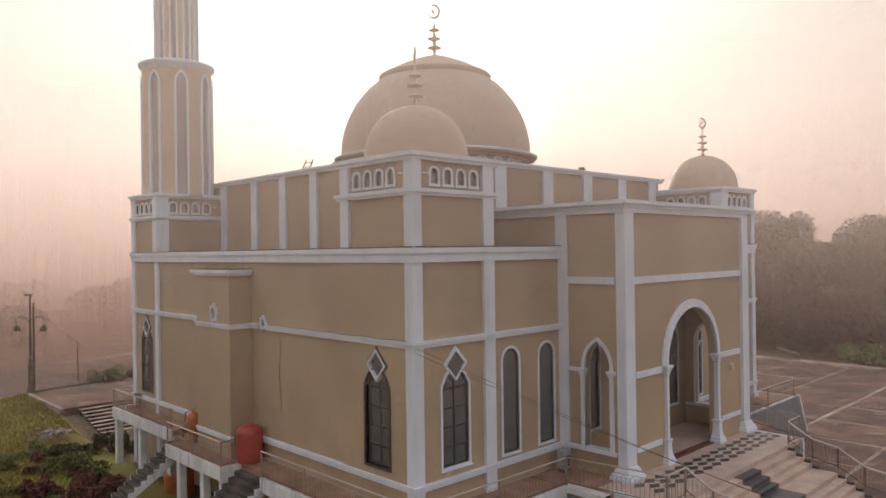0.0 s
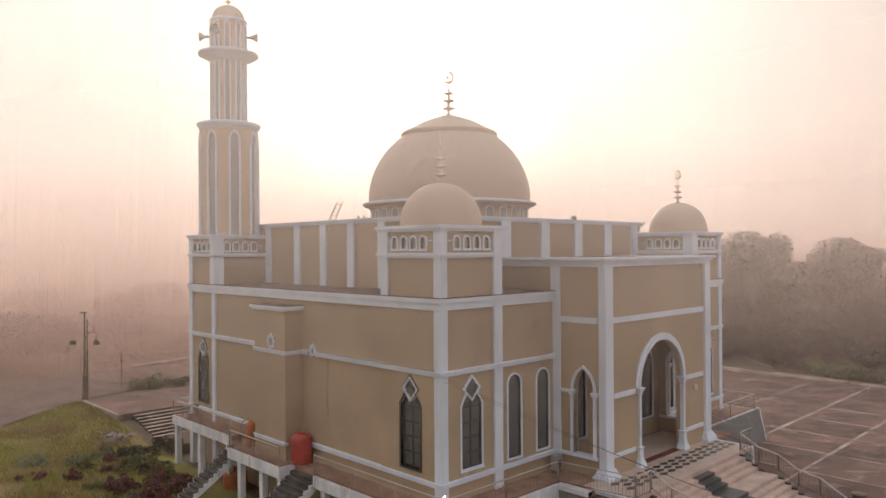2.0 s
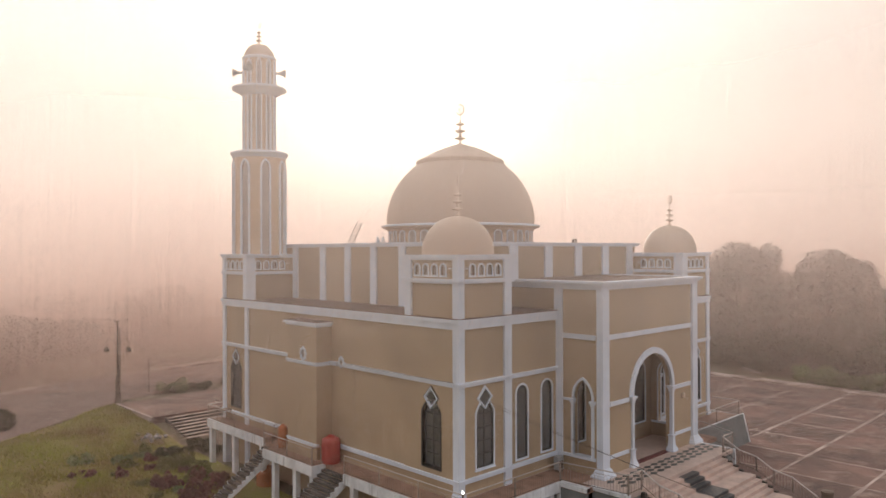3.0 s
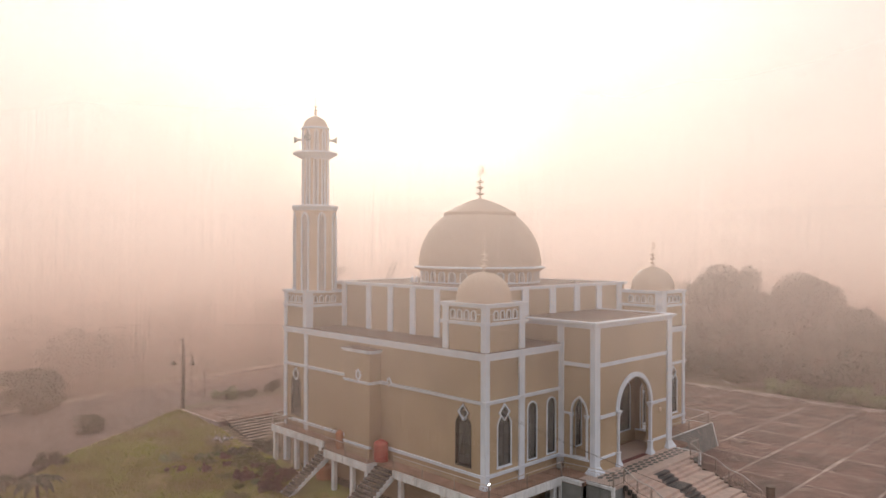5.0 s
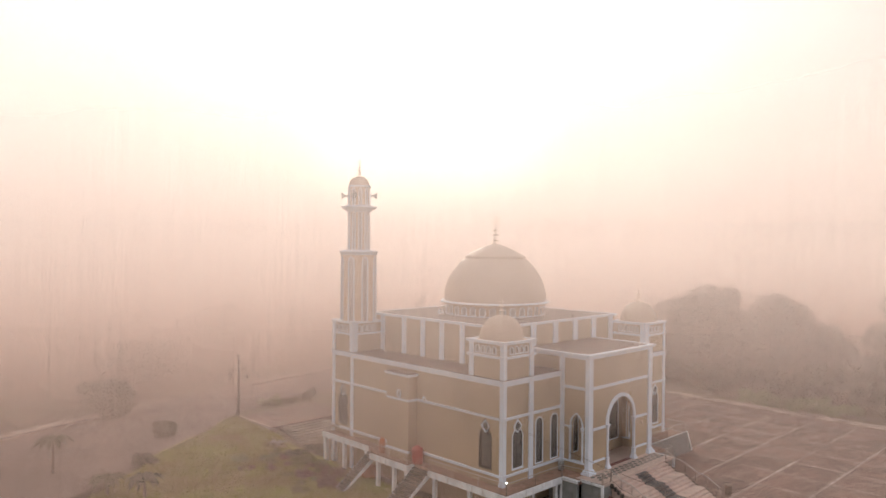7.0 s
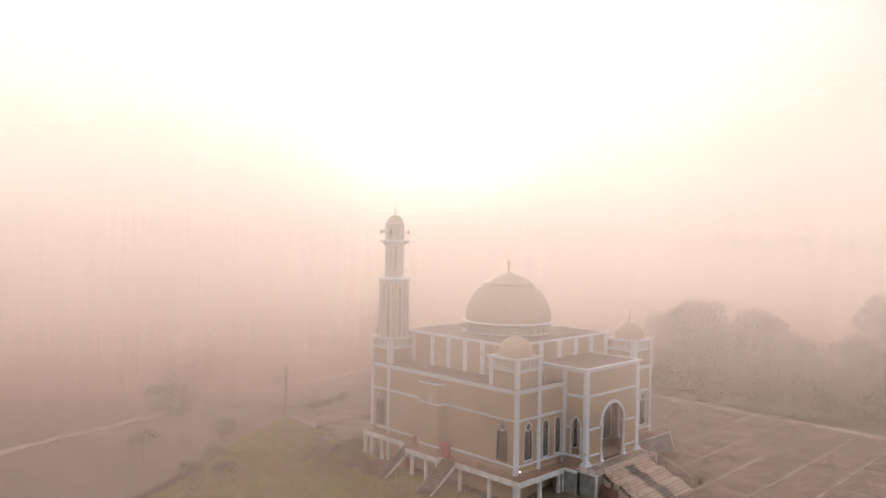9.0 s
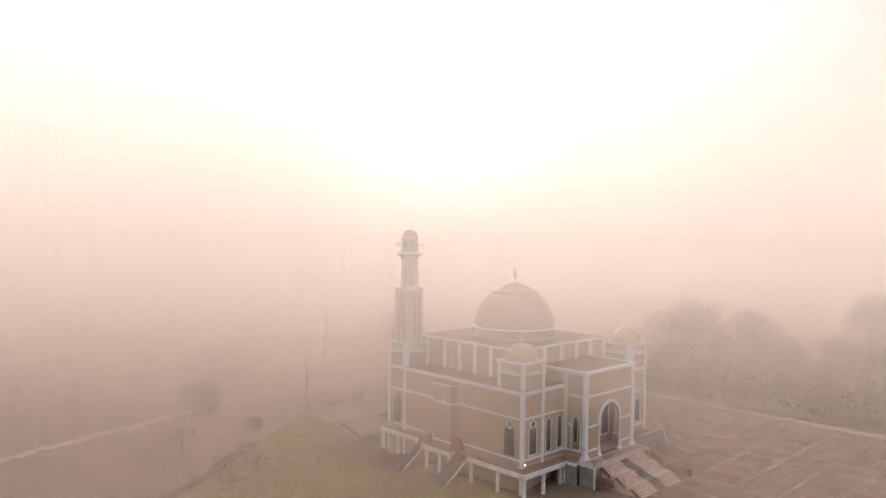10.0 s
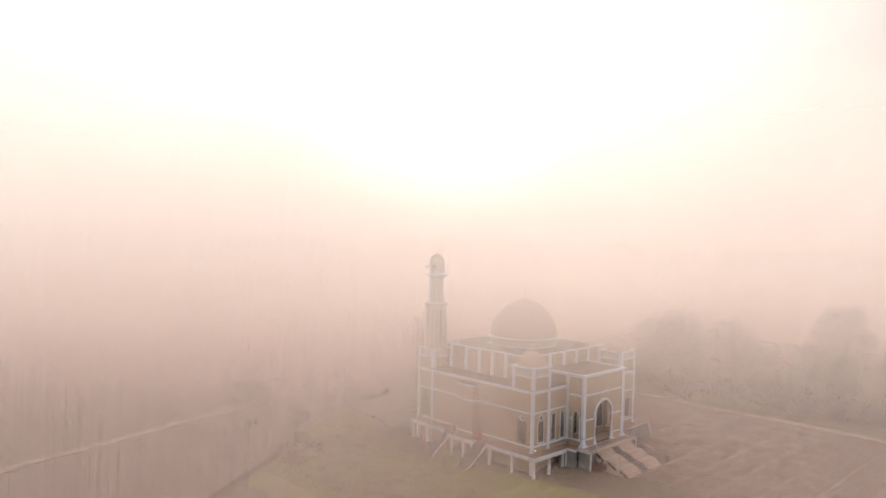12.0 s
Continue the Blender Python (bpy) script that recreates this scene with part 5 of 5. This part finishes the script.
weed = random.Random(21)
BANK_WEEDS = []
for k in range(26):
    red = weed.random() < 0.22
    BANK_WEEDS.append((weed.uniform(-21.5, -15.2), weed.uniform(3.6, 15.0), weed.uniform(0.35, 0.75), weed.uniform(0.35, 0.8), M_REDLEAF if red else (M_LIGHTLEAF, M_WEED)[k % 2],
                       "small reddish weed on the grassy bank" if red else "low green weed on the grassy bank"))
for n, (x, y, rad, h, mat, lab) in enumerate([(-16.0, 5.0, 1.0, 1.3, M_REDLEAF, "dark red leafed shrub beside the terrace"), (-17.4, 3.4, 0.9, 1.1, M_REDLEAF, "dark red leafed shrub beside the terrace"), (-15.4, 7.6, 1.1, 1.2, M_WEED, "green shrub beside the terrace"), (-15.8, 9.8, 1.2, 1.0, M_WEED, "green shrub beside the terrace"), *BANK_WEEDS,
                                              (-18.0, 6.6, 0.8, 1.0, M_REDLEAF, "dark red leafed shrub beside the terrace"), (-14.6, 12.8, 1.1, 0.9, M_LEAFB, "dark green shrub by the steps"), (-12.6, 12.6, 1.1, 1.1, M_LEAFB, "green shrub by the steps"), (-27.7, 19.2, 1.3, 1.0, M_LEAFB, "low dark bush by the road"),
                                              (-6.4, 31.6, 1.5, 1.2, M_LIGHTLEAF, "light green bush behind the landing"), (-3.2, 32.0, 1.2, 0.9, M_LEAFB, "low bush behind the landing"), (0.2, 33.0, 1.1, 1.3, M_LEAF, "dark bush behind the landing"), (-1.6, -20.6, 0.8, 1.5, M_REDLEAF, "bright red cordyline by the stairs"),
                                              *[(43.2 + 0.5 * math.sin(3 * k), -8.8 - 2.3 * k, 2.1, 1.7 + 0.4 * math.sin(5 * k), M_LIGHTLEAF, "light green scrub at the plaza edge") for k in range(6)], *[(49.5 + 2 * math.sin(4 * k), 14 - 6.2 * k, 4.4, 4.2 + math.sin(3 * k), M_LEAF, "dark undergrowth below the trees") for k in range(9)]]):
    if "cordyline" in lab:
        x, y = -5.7, -18.6
    bush((x, y, height(x, y) if x < 40 else -0.1), rad, h, mat, 40 + n, lab, 450 if rad < 0.8 else 1800 if rad < 4 else 3500, 0.14 if rad < 2 else 0.36)


def palm(at, h, seed):
    p = thing("palm", at, "small palm with arching fronds", "palm", "palms by the lawn")
    r = random.Random(seed)
    part("trunk", tube([(0, 0, -0.2), (0.05, 0, h * 0.5), (0.02, 0.05, h)], [0.16, 0.12, 0.11], 9), M_BARK, p, smooth=True)
    for k in range(12):
        a = 2 * math.pi * k / 12 + r.uniform(-0.2, 0.2)
        L = r.uniform(1.5, 2.0)
        bm = bmesh.new()
        prev = None
        for s in range(15):
            t = s / 14
            c = Vector((math.cos(a) * L * t, math.sin(a) * L * t, h + 0.85 * math.sin(t * 2.2) - 1.0 * t * t))
            side_v = Vector((-math.sin(a), math.cos(a), 0))
            w = 0.34 * math.sin(math.pi * min(1, 0.12 + 0.86 * t))
            ring_now = [bm.verts.new(c + side_v * w + Vector((0, 0, -0.20 * w / 0.34))), bm.verts.new(c), bm.verts.new(c - side_v * w + Vector((0, 0, -0.20 * w / 0.34)))]
            if prev:
                bm.faces.new((prev[0], ring_now[0], ring_now[1], prev[1]))
                bm.faces.new((prev[1], ring_now[1], ring_now[2], prev[2]))
            prev = ring_now
        part("frond", bm, M_LEAFB, p)


palm((-30.4, 11.9, height(-30.4, 11.9)), 1.5, 1)
palm((-32.4, 14.8, height(-32.4, 14.8)), 1.3, 2)
palm((-34.6, 22.0, -0.3), 3.2, 3)

# turf and grass of the lawn
def lawn_edge(x):
    return 17.9 + 0.66 * (x + 29.6) + 1.1 * noise.noise((x * 0.3, 2.0, 0)) + 0.3 * noise.noise((x * 1.3, 4.0, 0))


bm = bmesh.new()
rows = []
for i in range(33):
    x = -42.0 + 29.0 * i / 32
    top = min(lawn_edge(x), 20.4 if x > -13.4 else 99)
    rows.append([bm.verts.new((x, -26 + (top + 26) * j / 40, height(x, -26 + (top + 26) * j / 40) + 0.13)) for j in range(41)])
for p, q in zip(rows, rows[1:]):
    for j in range(40):
        bm.faces.new((p[j], q[j], q[j + 1], p[j + 1]))
solo("lawn", bm, M_LAWN, "rough yellow-green lawn turf", "lawn", "structure", smooth=True)
r = random.Random(9)
verts, faces = [], []
for _ in range(120000):
    x, y = r.uniform(-38, -13.2), r.uniform(-14, 28)
    near_road = lawn_edge(x)
    if y > near_road - 0.3 or (x > -15.0 and y < 12) or (x > -17.4 and (1.2 < y < 3.4 or -6 < y < -3.4)):
        continue
    z, a, h, lean = height(x, y) + 0.12, r.uniform(0, 6.3), r.uniform(0.08, 0.20) * (1.2 + 1.2 * noise.noise((x * 0.5, y * 0.5, 7))), r.uniform(-0.12, 0.12)
    i = len(verts)
    dx, dy = 0.035 * math.cos(a), 0.035 * math.sin(a)
    verts += [(x - dx, y - dy, z - 0.02), (x + dx, y + dy, z - 0.02), (x + lean, y + lean * 0.6, z + h)]
    faces.append((i, i + 1, i + 2))
me = bpy.data.meshes.new("grass")
me.from_pydata(verts, [], faces)
me.materials.append(M_GRASS)
tagged(new("grass", me), "rough yellow-green lawn grass", "grass", kind="stuff")

bm = bmesh.new()
rows = []
for i in range(13):
    reach = i / 12
    rows.append([])
    for j in range(28):
        a = 2 * math.pi * j / 28
        rad = 2.1 * reach * (1 + 0.28 * noise.noise((2 * math.cos(a), 2 * math.sin(a), 5)))
        x, y = -14.7 + rad * math.cos(a), 17.0 + rad * math.sin(a)
        rows[-1].append(bm.verts.new((x, y, height(x, y) + 0.10 + 0.20 * (1 - reach) + 0.05 * noise.noise((x * 2, y * 2, 1)) - 0.06 * reach)))
for p, q in zip(rows, rows[1:]):
    for j in range(28):
        bm.faces.new((p[j], p[(j + 1) % 28], q[(j + 1) % 28], q[j]))
solo("bare_soil", bm, M_SOIL, "patch of bare reddish soil on the lawn", "soil", "structure", smooth=True)
rub = thing("rubble_heap", (-14.6, 17.0, height(-14.6, 17.0) + 0.26), "small heap of broken white rubble", "rubble")
r = random.Random(3)
for k in range(16):
    bm = bmesh.new()
    bmesh.ops.create_icosphere(bm, subdivisions=1, radius=r.uniform(0.06, 0.20))
    for v in bm.verts:
        v.co *= r.uniform(0.7, 1.2)
    o = part("chunk", bm, M_RUBBLE, rub)
    o.location = (r.gauss(0, 0.45), r.gauss(0, 0.5), 0.08 + 0.1 * r.random())

# street lamp and plain pole
sl = thing("street_lamp", (-12.7, 28.6, 0.5), "tall ornate street lamp with two curled arms", "street lamp")
part("pole", lathe([(0.24, -0.6), (0.24, 0.5), (0.18, 0.6), (0.17, 2.0), (0.21, 2.1), (0.10, 2.3), (0.085, 4.0), (0.06, 7.2)], 14), M_IRON, sl, smooth=True)
part("crossbar", box(-0.35, 0.2, -0.04, 0.04, 7.1, 7.2), M_IRON, sl)
for s in (-1, 1):
    ux, uy = 0.72 * s, -0.69 * s
    arm = part("arm", tube([(0, 0, 5.0), (ux * 0.35, uy * 0.35, 5.5), (ux * 0.75, uy * 0.75, 5.65), (ux * 1.05, uy * 1.05, 5.35), (ux * 0.95, uy * 0.95, 5.05)], 0.045, 7), M_IRON, sl, smooth=True)
    part("lantern", lathe([(0.06, 4.98), (0.22, 4.8), (0.26, 4.62), (0.2, 4.56)], 14, ux * 0.95, uy * 0.95), M_IRON, arm, smooth=True)
pole = thing("utility_pole", (-12.45, 28.75, 0.5), "slender wooden pole beside the lamp", "pole")
part("shaft", tube([(0, 0, -0.6), (0, 0, 6.6)], [0.08, 0.05], 9), M_BARK, pole, smooth=True)
thin = thing("thin_pole", (-8.2, 33.0, 0.0), "thin grey pole beyond the landing", "pole")
part("shaft", tube([(0, 0, -0.2), (0, 0, 3.6)], 0.05, 8), M_IRON, thin)

# ---- morning mist ----
# Thin banks of mist stand one behind another, set square to the camera's view.
MIST_N = Vector((0.70, 0.714, 0.0)).normalized()
MIST_U = Vector((MIST_N.y, -MIST_N.x, 0.0))


def mist_material(name, light_tones, through_share=0.5):
    """Droplets: part of the light is thrown back, the rest let through; dim light low down and bright light above are
    painted in, from brown to white.
    """
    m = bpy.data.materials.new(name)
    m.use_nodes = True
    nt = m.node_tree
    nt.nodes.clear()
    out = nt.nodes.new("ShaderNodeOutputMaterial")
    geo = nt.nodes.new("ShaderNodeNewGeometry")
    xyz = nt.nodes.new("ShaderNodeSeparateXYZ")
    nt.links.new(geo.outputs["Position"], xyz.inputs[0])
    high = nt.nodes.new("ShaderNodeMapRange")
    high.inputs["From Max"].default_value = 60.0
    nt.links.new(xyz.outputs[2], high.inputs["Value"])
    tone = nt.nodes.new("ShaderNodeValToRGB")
    for k, (p, c) in enumerate(light_tones):
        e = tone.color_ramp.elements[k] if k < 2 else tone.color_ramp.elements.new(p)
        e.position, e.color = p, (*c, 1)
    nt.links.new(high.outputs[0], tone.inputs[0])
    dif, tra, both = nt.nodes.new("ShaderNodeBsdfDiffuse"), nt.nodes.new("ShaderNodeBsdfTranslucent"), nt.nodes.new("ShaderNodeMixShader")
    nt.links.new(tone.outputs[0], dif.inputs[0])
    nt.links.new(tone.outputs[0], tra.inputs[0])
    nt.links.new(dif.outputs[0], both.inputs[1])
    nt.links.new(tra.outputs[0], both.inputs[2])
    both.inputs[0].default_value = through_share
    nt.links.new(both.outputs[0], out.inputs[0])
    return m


# The height ramp paints brighter light into the upper mist.
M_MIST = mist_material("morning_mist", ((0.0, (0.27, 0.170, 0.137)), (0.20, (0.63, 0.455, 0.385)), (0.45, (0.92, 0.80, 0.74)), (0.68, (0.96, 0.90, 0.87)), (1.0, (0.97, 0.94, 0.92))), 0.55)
# Brighter copy of the same mist: stronger light painted into its tone.
M_MISTBRIGHT = mist_material("deep_mist", ((0.0, (0.45, 0.305, 0.255)), (0.16, (0.84, 0.655, 0.58)), (0.32, (0.94, 0.81, 0.755)), (0.5, (0.97, 0.90, 0.86)), (1.0, (0.98, 0.95, 0.93))), 0.8)

# Near-white tone that paints the sun's glare into the high banks.
M_MISTGLARE = mist_material("sunlit_mist", ((0.0, (0.95, 0.83, 0.755)), (0.35, (0.95, 0.86, 0.80)), (1.0, (0.98, 0.95, 0.93))), 0.7)


MIST_LEAN = math.tan(radians(1.3))      # leans every streak off the camera's pixel columns, whatever its roll


def mist_bank(s, half, top, share, gap, mat, seed, lane=None, rise=None, thin=0.35, base=-0.7):
    """One bank square to the camera's view at s along MIST_N: countless hair-fine upright streaks that cover a share of
    the view, thinner towards the top and in drifting wisps. lane: the point where the camera passes, round which the
    bank thins out to nothing; rise: where a side bank begins and where it is full."""
    reach = half
    rng = np.random.RandomState(100 + seed)
    fine = 1.0007 + 0.00001 * (seed % 7)
    if lane:      # ever finer towards the open lane, so that no streak can be told from the next
        core = np.arange(0.0, 6.0, 0.003)
        grow = 6.0 * fine ** np.arange(int(math.log(reach / 6.0) / math.log(fine)))
        edge = np.concatenate([-np.concatenate([core[1:], grow])[::-1], core, grow])
        cu, cz = lane
    else:
        edge = np.arange(-reach, reach, gap)
        cu, cz = 0.0, (top + base) / 2
    p, local = (edge[1:] + edge[:-1]) / 2, np.diff(edge)
    q_lo, q_hi = np.full(len(p), base - cz), np.full(len(p), top - cz)

    def width(pp, q, loc):
        u, z = cu + pp, cz + q
        w = 0.5 * loc * share * (1 + (thin - 1) * np.clip((z - base) / (top - base), 0, 1))
        w = w * (1 + 0.12 * np.sin(u * 0.09 + seed) + 0.05 * np.sin(u * 0.31 + 2.1 * seed))
        # Thinned on the camera's right, to imitate the dimmer light there.
        if not lane and not rise and base < 0:
            w = w * np.clip(1 - 0.012 * (u - 8), 0.5, 1)
        if lane:
            w = w * np.clip(1 - 0.014 * pp, 0.4, 1.3)
        if rise:
            r = np.clip((u - rise[0]) / (rise[1] - rise[0]), 0, 1)
            w = w * r * r * (3 - 2 * r)
        if lane:
            r = np.clip((np.sqrt(pp * pp + q * q) - 1.5) / 3.2, 0, 1)
            w = w * r * r * (3 - 2 * r)
        return w

    if lane:
        near = np.abs(p) < 6.0
        span = (q_hi - q_lo)[~near]
        nodes = [(p[~near], local[~near], [q_lo[~near] + span * f for f in (0, 0.2, 0.42, 0.68, 1)])]
        stops = [np.full(near.sum(), v) for v in (-11.0, -4.7, -3.0, -1.5, 1.5, 3.0, 4.7, 10.0, 18.0)]
        low, high = q_lo[near], q_hi[near]
        nodes.append((p[near], local[near], [low] + [np.clip(v, low, high) for v in stops] + [high]))
    else:
        nodes = [(p, local, [q_lo + (q_hi - q_lo) * f for f in ((0, 0.2, 0.42, 0.68, 1) if base < 0 else (0, 0.5, 1))])]
    quads = []
    for row, loc, qs in nodes:
        for q0, q1 in zip(qs, qs[1:]):
            pp = row + loc * rng.uniform(-0.28, 0.28, len(row))
            w0, w1 = width(pp, q0, loc), width(pp, q1, loc)
            keep = (w0 + w1 > 1e-7) & (q1 - q0 > 1e-3)
            corner = []
            for sign, q, w in ((-1, q0, w0), (1, q0, w0), (1, q1, w1), (-1, q1, w1)):
                u, z = (cu + pp + sign * w + MIST_LEAN * q)[keep], (cz + q)[keep]
                corner.append(np.stack([MIST_N.x * s + MIST_U.x * u, MIST_N.y * s + MIST_U.y * u, z], 1))
            quads.append(np.stack(corner, 1).reshape(-1, 3))
    co = np.concatenate(quads)
    n = len(co) // 4
    me = bpy.data.meshes.new("mist")
    me.vertices.add(4 * n)
    me.loops.add(4 * n)
    me.polygons.add(n)
    me.vertices.foreach_set("co", co.astype(np.float32).ravel())
    me.loops.foreach_set("vertex_index", np.arange(4 * n, dtype=np.int32))
    me.polygons.foreach_set("loop_start", np.arange(0, 4 * n, 4, dtype=np.int32))
    me.update(calc_edges=True)
    me.materials.append(mat)
    return tagged(new("mist", me), "thin veil of pale morning mist", "mist", "banks of mist", "stuff")


TRACK = [(MIST_N.dot(Vector(eye)), MIST_U.dot(Vector(eye)), eye[2]) for _, eye, _, _ in PATH]
MIST_STEP = 7.5
s, k = -42.5, 1
while s > -110.5:
    lane = (0.0, -50.0)
    for a, b in zip(TRACK, TRACK[1:]):
        if b[0] <= s <= a[0]:
            f = (s - a[0]) / (b[0] - a[0])
            lane = (a[1] + f * (b[1] - a[1]), a[2] + f * (b[2] - a[2]))
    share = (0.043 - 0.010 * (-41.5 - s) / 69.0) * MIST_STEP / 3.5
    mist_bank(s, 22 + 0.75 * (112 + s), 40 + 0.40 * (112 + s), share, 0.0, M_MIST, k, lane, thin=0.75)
    s -= MIST_STEP
    k += 1
# Banks added to imitate glare over the upper half of the building.
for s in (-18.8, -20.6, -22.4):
    mist_bank(s, 80, 21, 0.002, 0.007, M_MISTGLARE, k, thin=82.0, base=5.0)
    mist_bank(s, 80, 46, 0.164, 0.007, M_MISTGLARE, k + 1, thin=0.02, base=21.0)
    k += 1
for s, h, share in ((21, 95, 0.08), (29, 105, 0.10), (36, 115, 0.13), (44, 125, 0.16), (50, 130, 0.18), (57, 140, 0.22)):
    mist_bank(s, h, 70, share, 0.03, M_MISTBRIGHT, k)
    k += 1


# Left banks take the brighter copy, right banks the browner, imitating uneven light.
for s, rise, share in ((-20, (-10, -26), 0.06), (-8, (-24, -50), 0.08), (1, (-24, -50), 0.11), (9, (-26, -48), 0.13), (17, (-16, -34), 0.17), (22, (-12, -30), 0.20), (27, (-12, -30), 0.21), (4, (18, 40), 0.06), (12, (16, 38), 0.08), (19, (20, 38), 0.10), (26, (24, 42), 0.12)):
    mist_bank(s, 100, 60, share, 0.03, M_MISTBRIGHT if rise[0] < 0 else M_MIST, k, None, rise)
    k += 1


def far_veil(s, half, top, density, bend=0.0):
    """A wide veil of distant mist behind the grounds, thinning upwards; on the camera's right it swings round by bend
    degrees to catch less sun.
    """
    m = bpy.data.materials.new("distant_mist")
    m.use_nodes = True
    nt = m.node_tree
    nt.nodes.clear()
    out, geo, xyz = nt.nodes.new("ShaderNodeOutputMaterial"), nt.nodes.new("ShaderNodeNewGeometry"), nt.nodes.new("ShaderNodeSeparateXYZ")
    nt.links.new(geo.outputs["Position"], xyz.inputs[0])
    fade = nt.nodes.new("ShaderNodeMapRange")
    fade.interpolation_type = "SMOOTHSTEP"
    fade.inputs["From Min"].default_value, fade.inputs["From Max"].default_value = 0.08 * top, top
    fade.inputs["To Min"].default_value, fade.inputs["To Max"].default_value = density, 0.0
    nt.links.new(xyz.outputs[2], fade.inputs["Value"])
    wisps = nt.nodes.new("ShaderNodeTexNoise")
    wisps.inputs["Scale"].default_value, wisps.inputs["Detail"].default_value = 0.03, 3
    nt.links.new(geo.outputs["Position"], wisps.inputs["Vector"])
    var = nt.nodes.new("ShaderNodeMapRange")
    var.inputs["To Min"].default_value, var.inputs["To Max"].default_value = 0.7, 1.3
    nt.links.new(wisps.outputs["Fac"], var.inputs["Value"])
    mul = nt.nodes.new("ShaderNodeMath")
    mul.operation = "MULTIPLY"
    mul.use_clamp = True
    nt.links.new(fade.outputs[0], mul.inputs[0])
    nt.links.new(var.outputs[0], mul.inputs[1])
    clear, dif, tra = nt.nodes.new("ShaderNodeBsdfTransparent"), nt.nodes.new("ShaderNodeBsdfDiffuse"), nt.nodes.new("ShaderNodeBsdfTranslucent")
    # Dim light near the ground is painted in as a darker, browner tone.
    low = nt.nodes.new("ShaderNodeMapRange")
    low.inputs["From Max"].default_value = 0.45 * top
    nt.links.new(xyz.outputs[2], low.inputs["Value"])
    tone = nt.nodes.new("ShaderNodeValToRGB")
    tone.color_ramp.elements[0].color, tone.color_ramp.elements[1].color = (0.58, 0.425, 0.365, 1), FAR_LIGHT_TONE
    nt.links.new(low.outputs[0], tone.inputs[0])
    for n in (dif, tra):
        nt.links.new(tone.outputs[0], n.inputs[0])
    across = nt.nodes.new("ShaderNodeVectorMath")
    across.operation = "DOT_PRODUCT"
    across.inputs[1].default_value = MIST_U
    nt.links.new(geo.outputs["Position"], across.inputs[0])
    thinner = nt.nodes.new("ShaderNodeMapRange")
    thinner.inputs["From Min"].default_value, thinner.inputs["From Max"].default_value = 15.0, 75.0
    thinner.inputs["To Min"].default_value, thinner.inputs["To Max"].default_value = 1.0, 1.0 if bend else 0.35
    nt.links.new(across.outputs["Value"], thinner.inputs["Value"])
    mul2 = nt.nodes.new("ShaderNodeMath")
    mul2.operation = "MULTIPLY"
    nt.links.new(thinner.outputs[0], mul2.inputs[1])
    both, mix = nt.nodes.new("ShaderNodeMixShader"), nt.nodes.new("ShaderNodeMixShader")
    both.inputs[0].default_value = 0.92
    nt.links.new(dif.outputs[0], both.inputs[1])
    nt.links.new(tra.outputs[0], both.inputs[2])
    nt.links.new(mul.outputs[0], mul2.inputs[0])
    nt.links.new(mul2.outputs[0], mix.inputs[0])
    nt.links.new(clear.outputs[0], mix.inputs[1])
    nt.links.new(both.outputs[0], mix.inputs[2])
    nt.links.new(mix.outputs[0], out.inputs[0])
    bm = bmesh.new()
    plan = [(-half, s), (-40, s)]
    for k in range(24):
        turn = radians(bend) * (k + 1) / 24
        plan.append((plan[-1][0] + 8 * math.cos(turn), plan[-1][1] - 8 * math.sin(turn)))
    plan.append((plan[-1][0] + half * math.cos(radians(bend)), plan[-1][1] - half * math.sin(radians(bend))))
    cols = [[bm.verts.new(MIST_U * u + MIST_N * d + Vector((0, 0, z))) for z in (-0.6, top)] for u, d in plan]
    for p, q in zip(cols, cols[1:]):
        bm.faces.new((p[0], q[0], q[1], p[1]))
    return tagged(new("distant_mist", finish(bm, m, True)), "pale bank of distant mist", "mist", "banks of mist", "stuff")


FAR_LIGHT_TONE = (0.96, 0.83, 0.77, 1)
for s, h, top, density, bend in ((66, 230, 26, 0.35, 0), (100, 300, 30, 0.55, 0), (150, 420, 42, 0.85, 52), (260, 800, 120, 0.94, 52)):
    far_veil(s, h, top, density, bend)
scene.cycles.transparent_max_bounces = 24
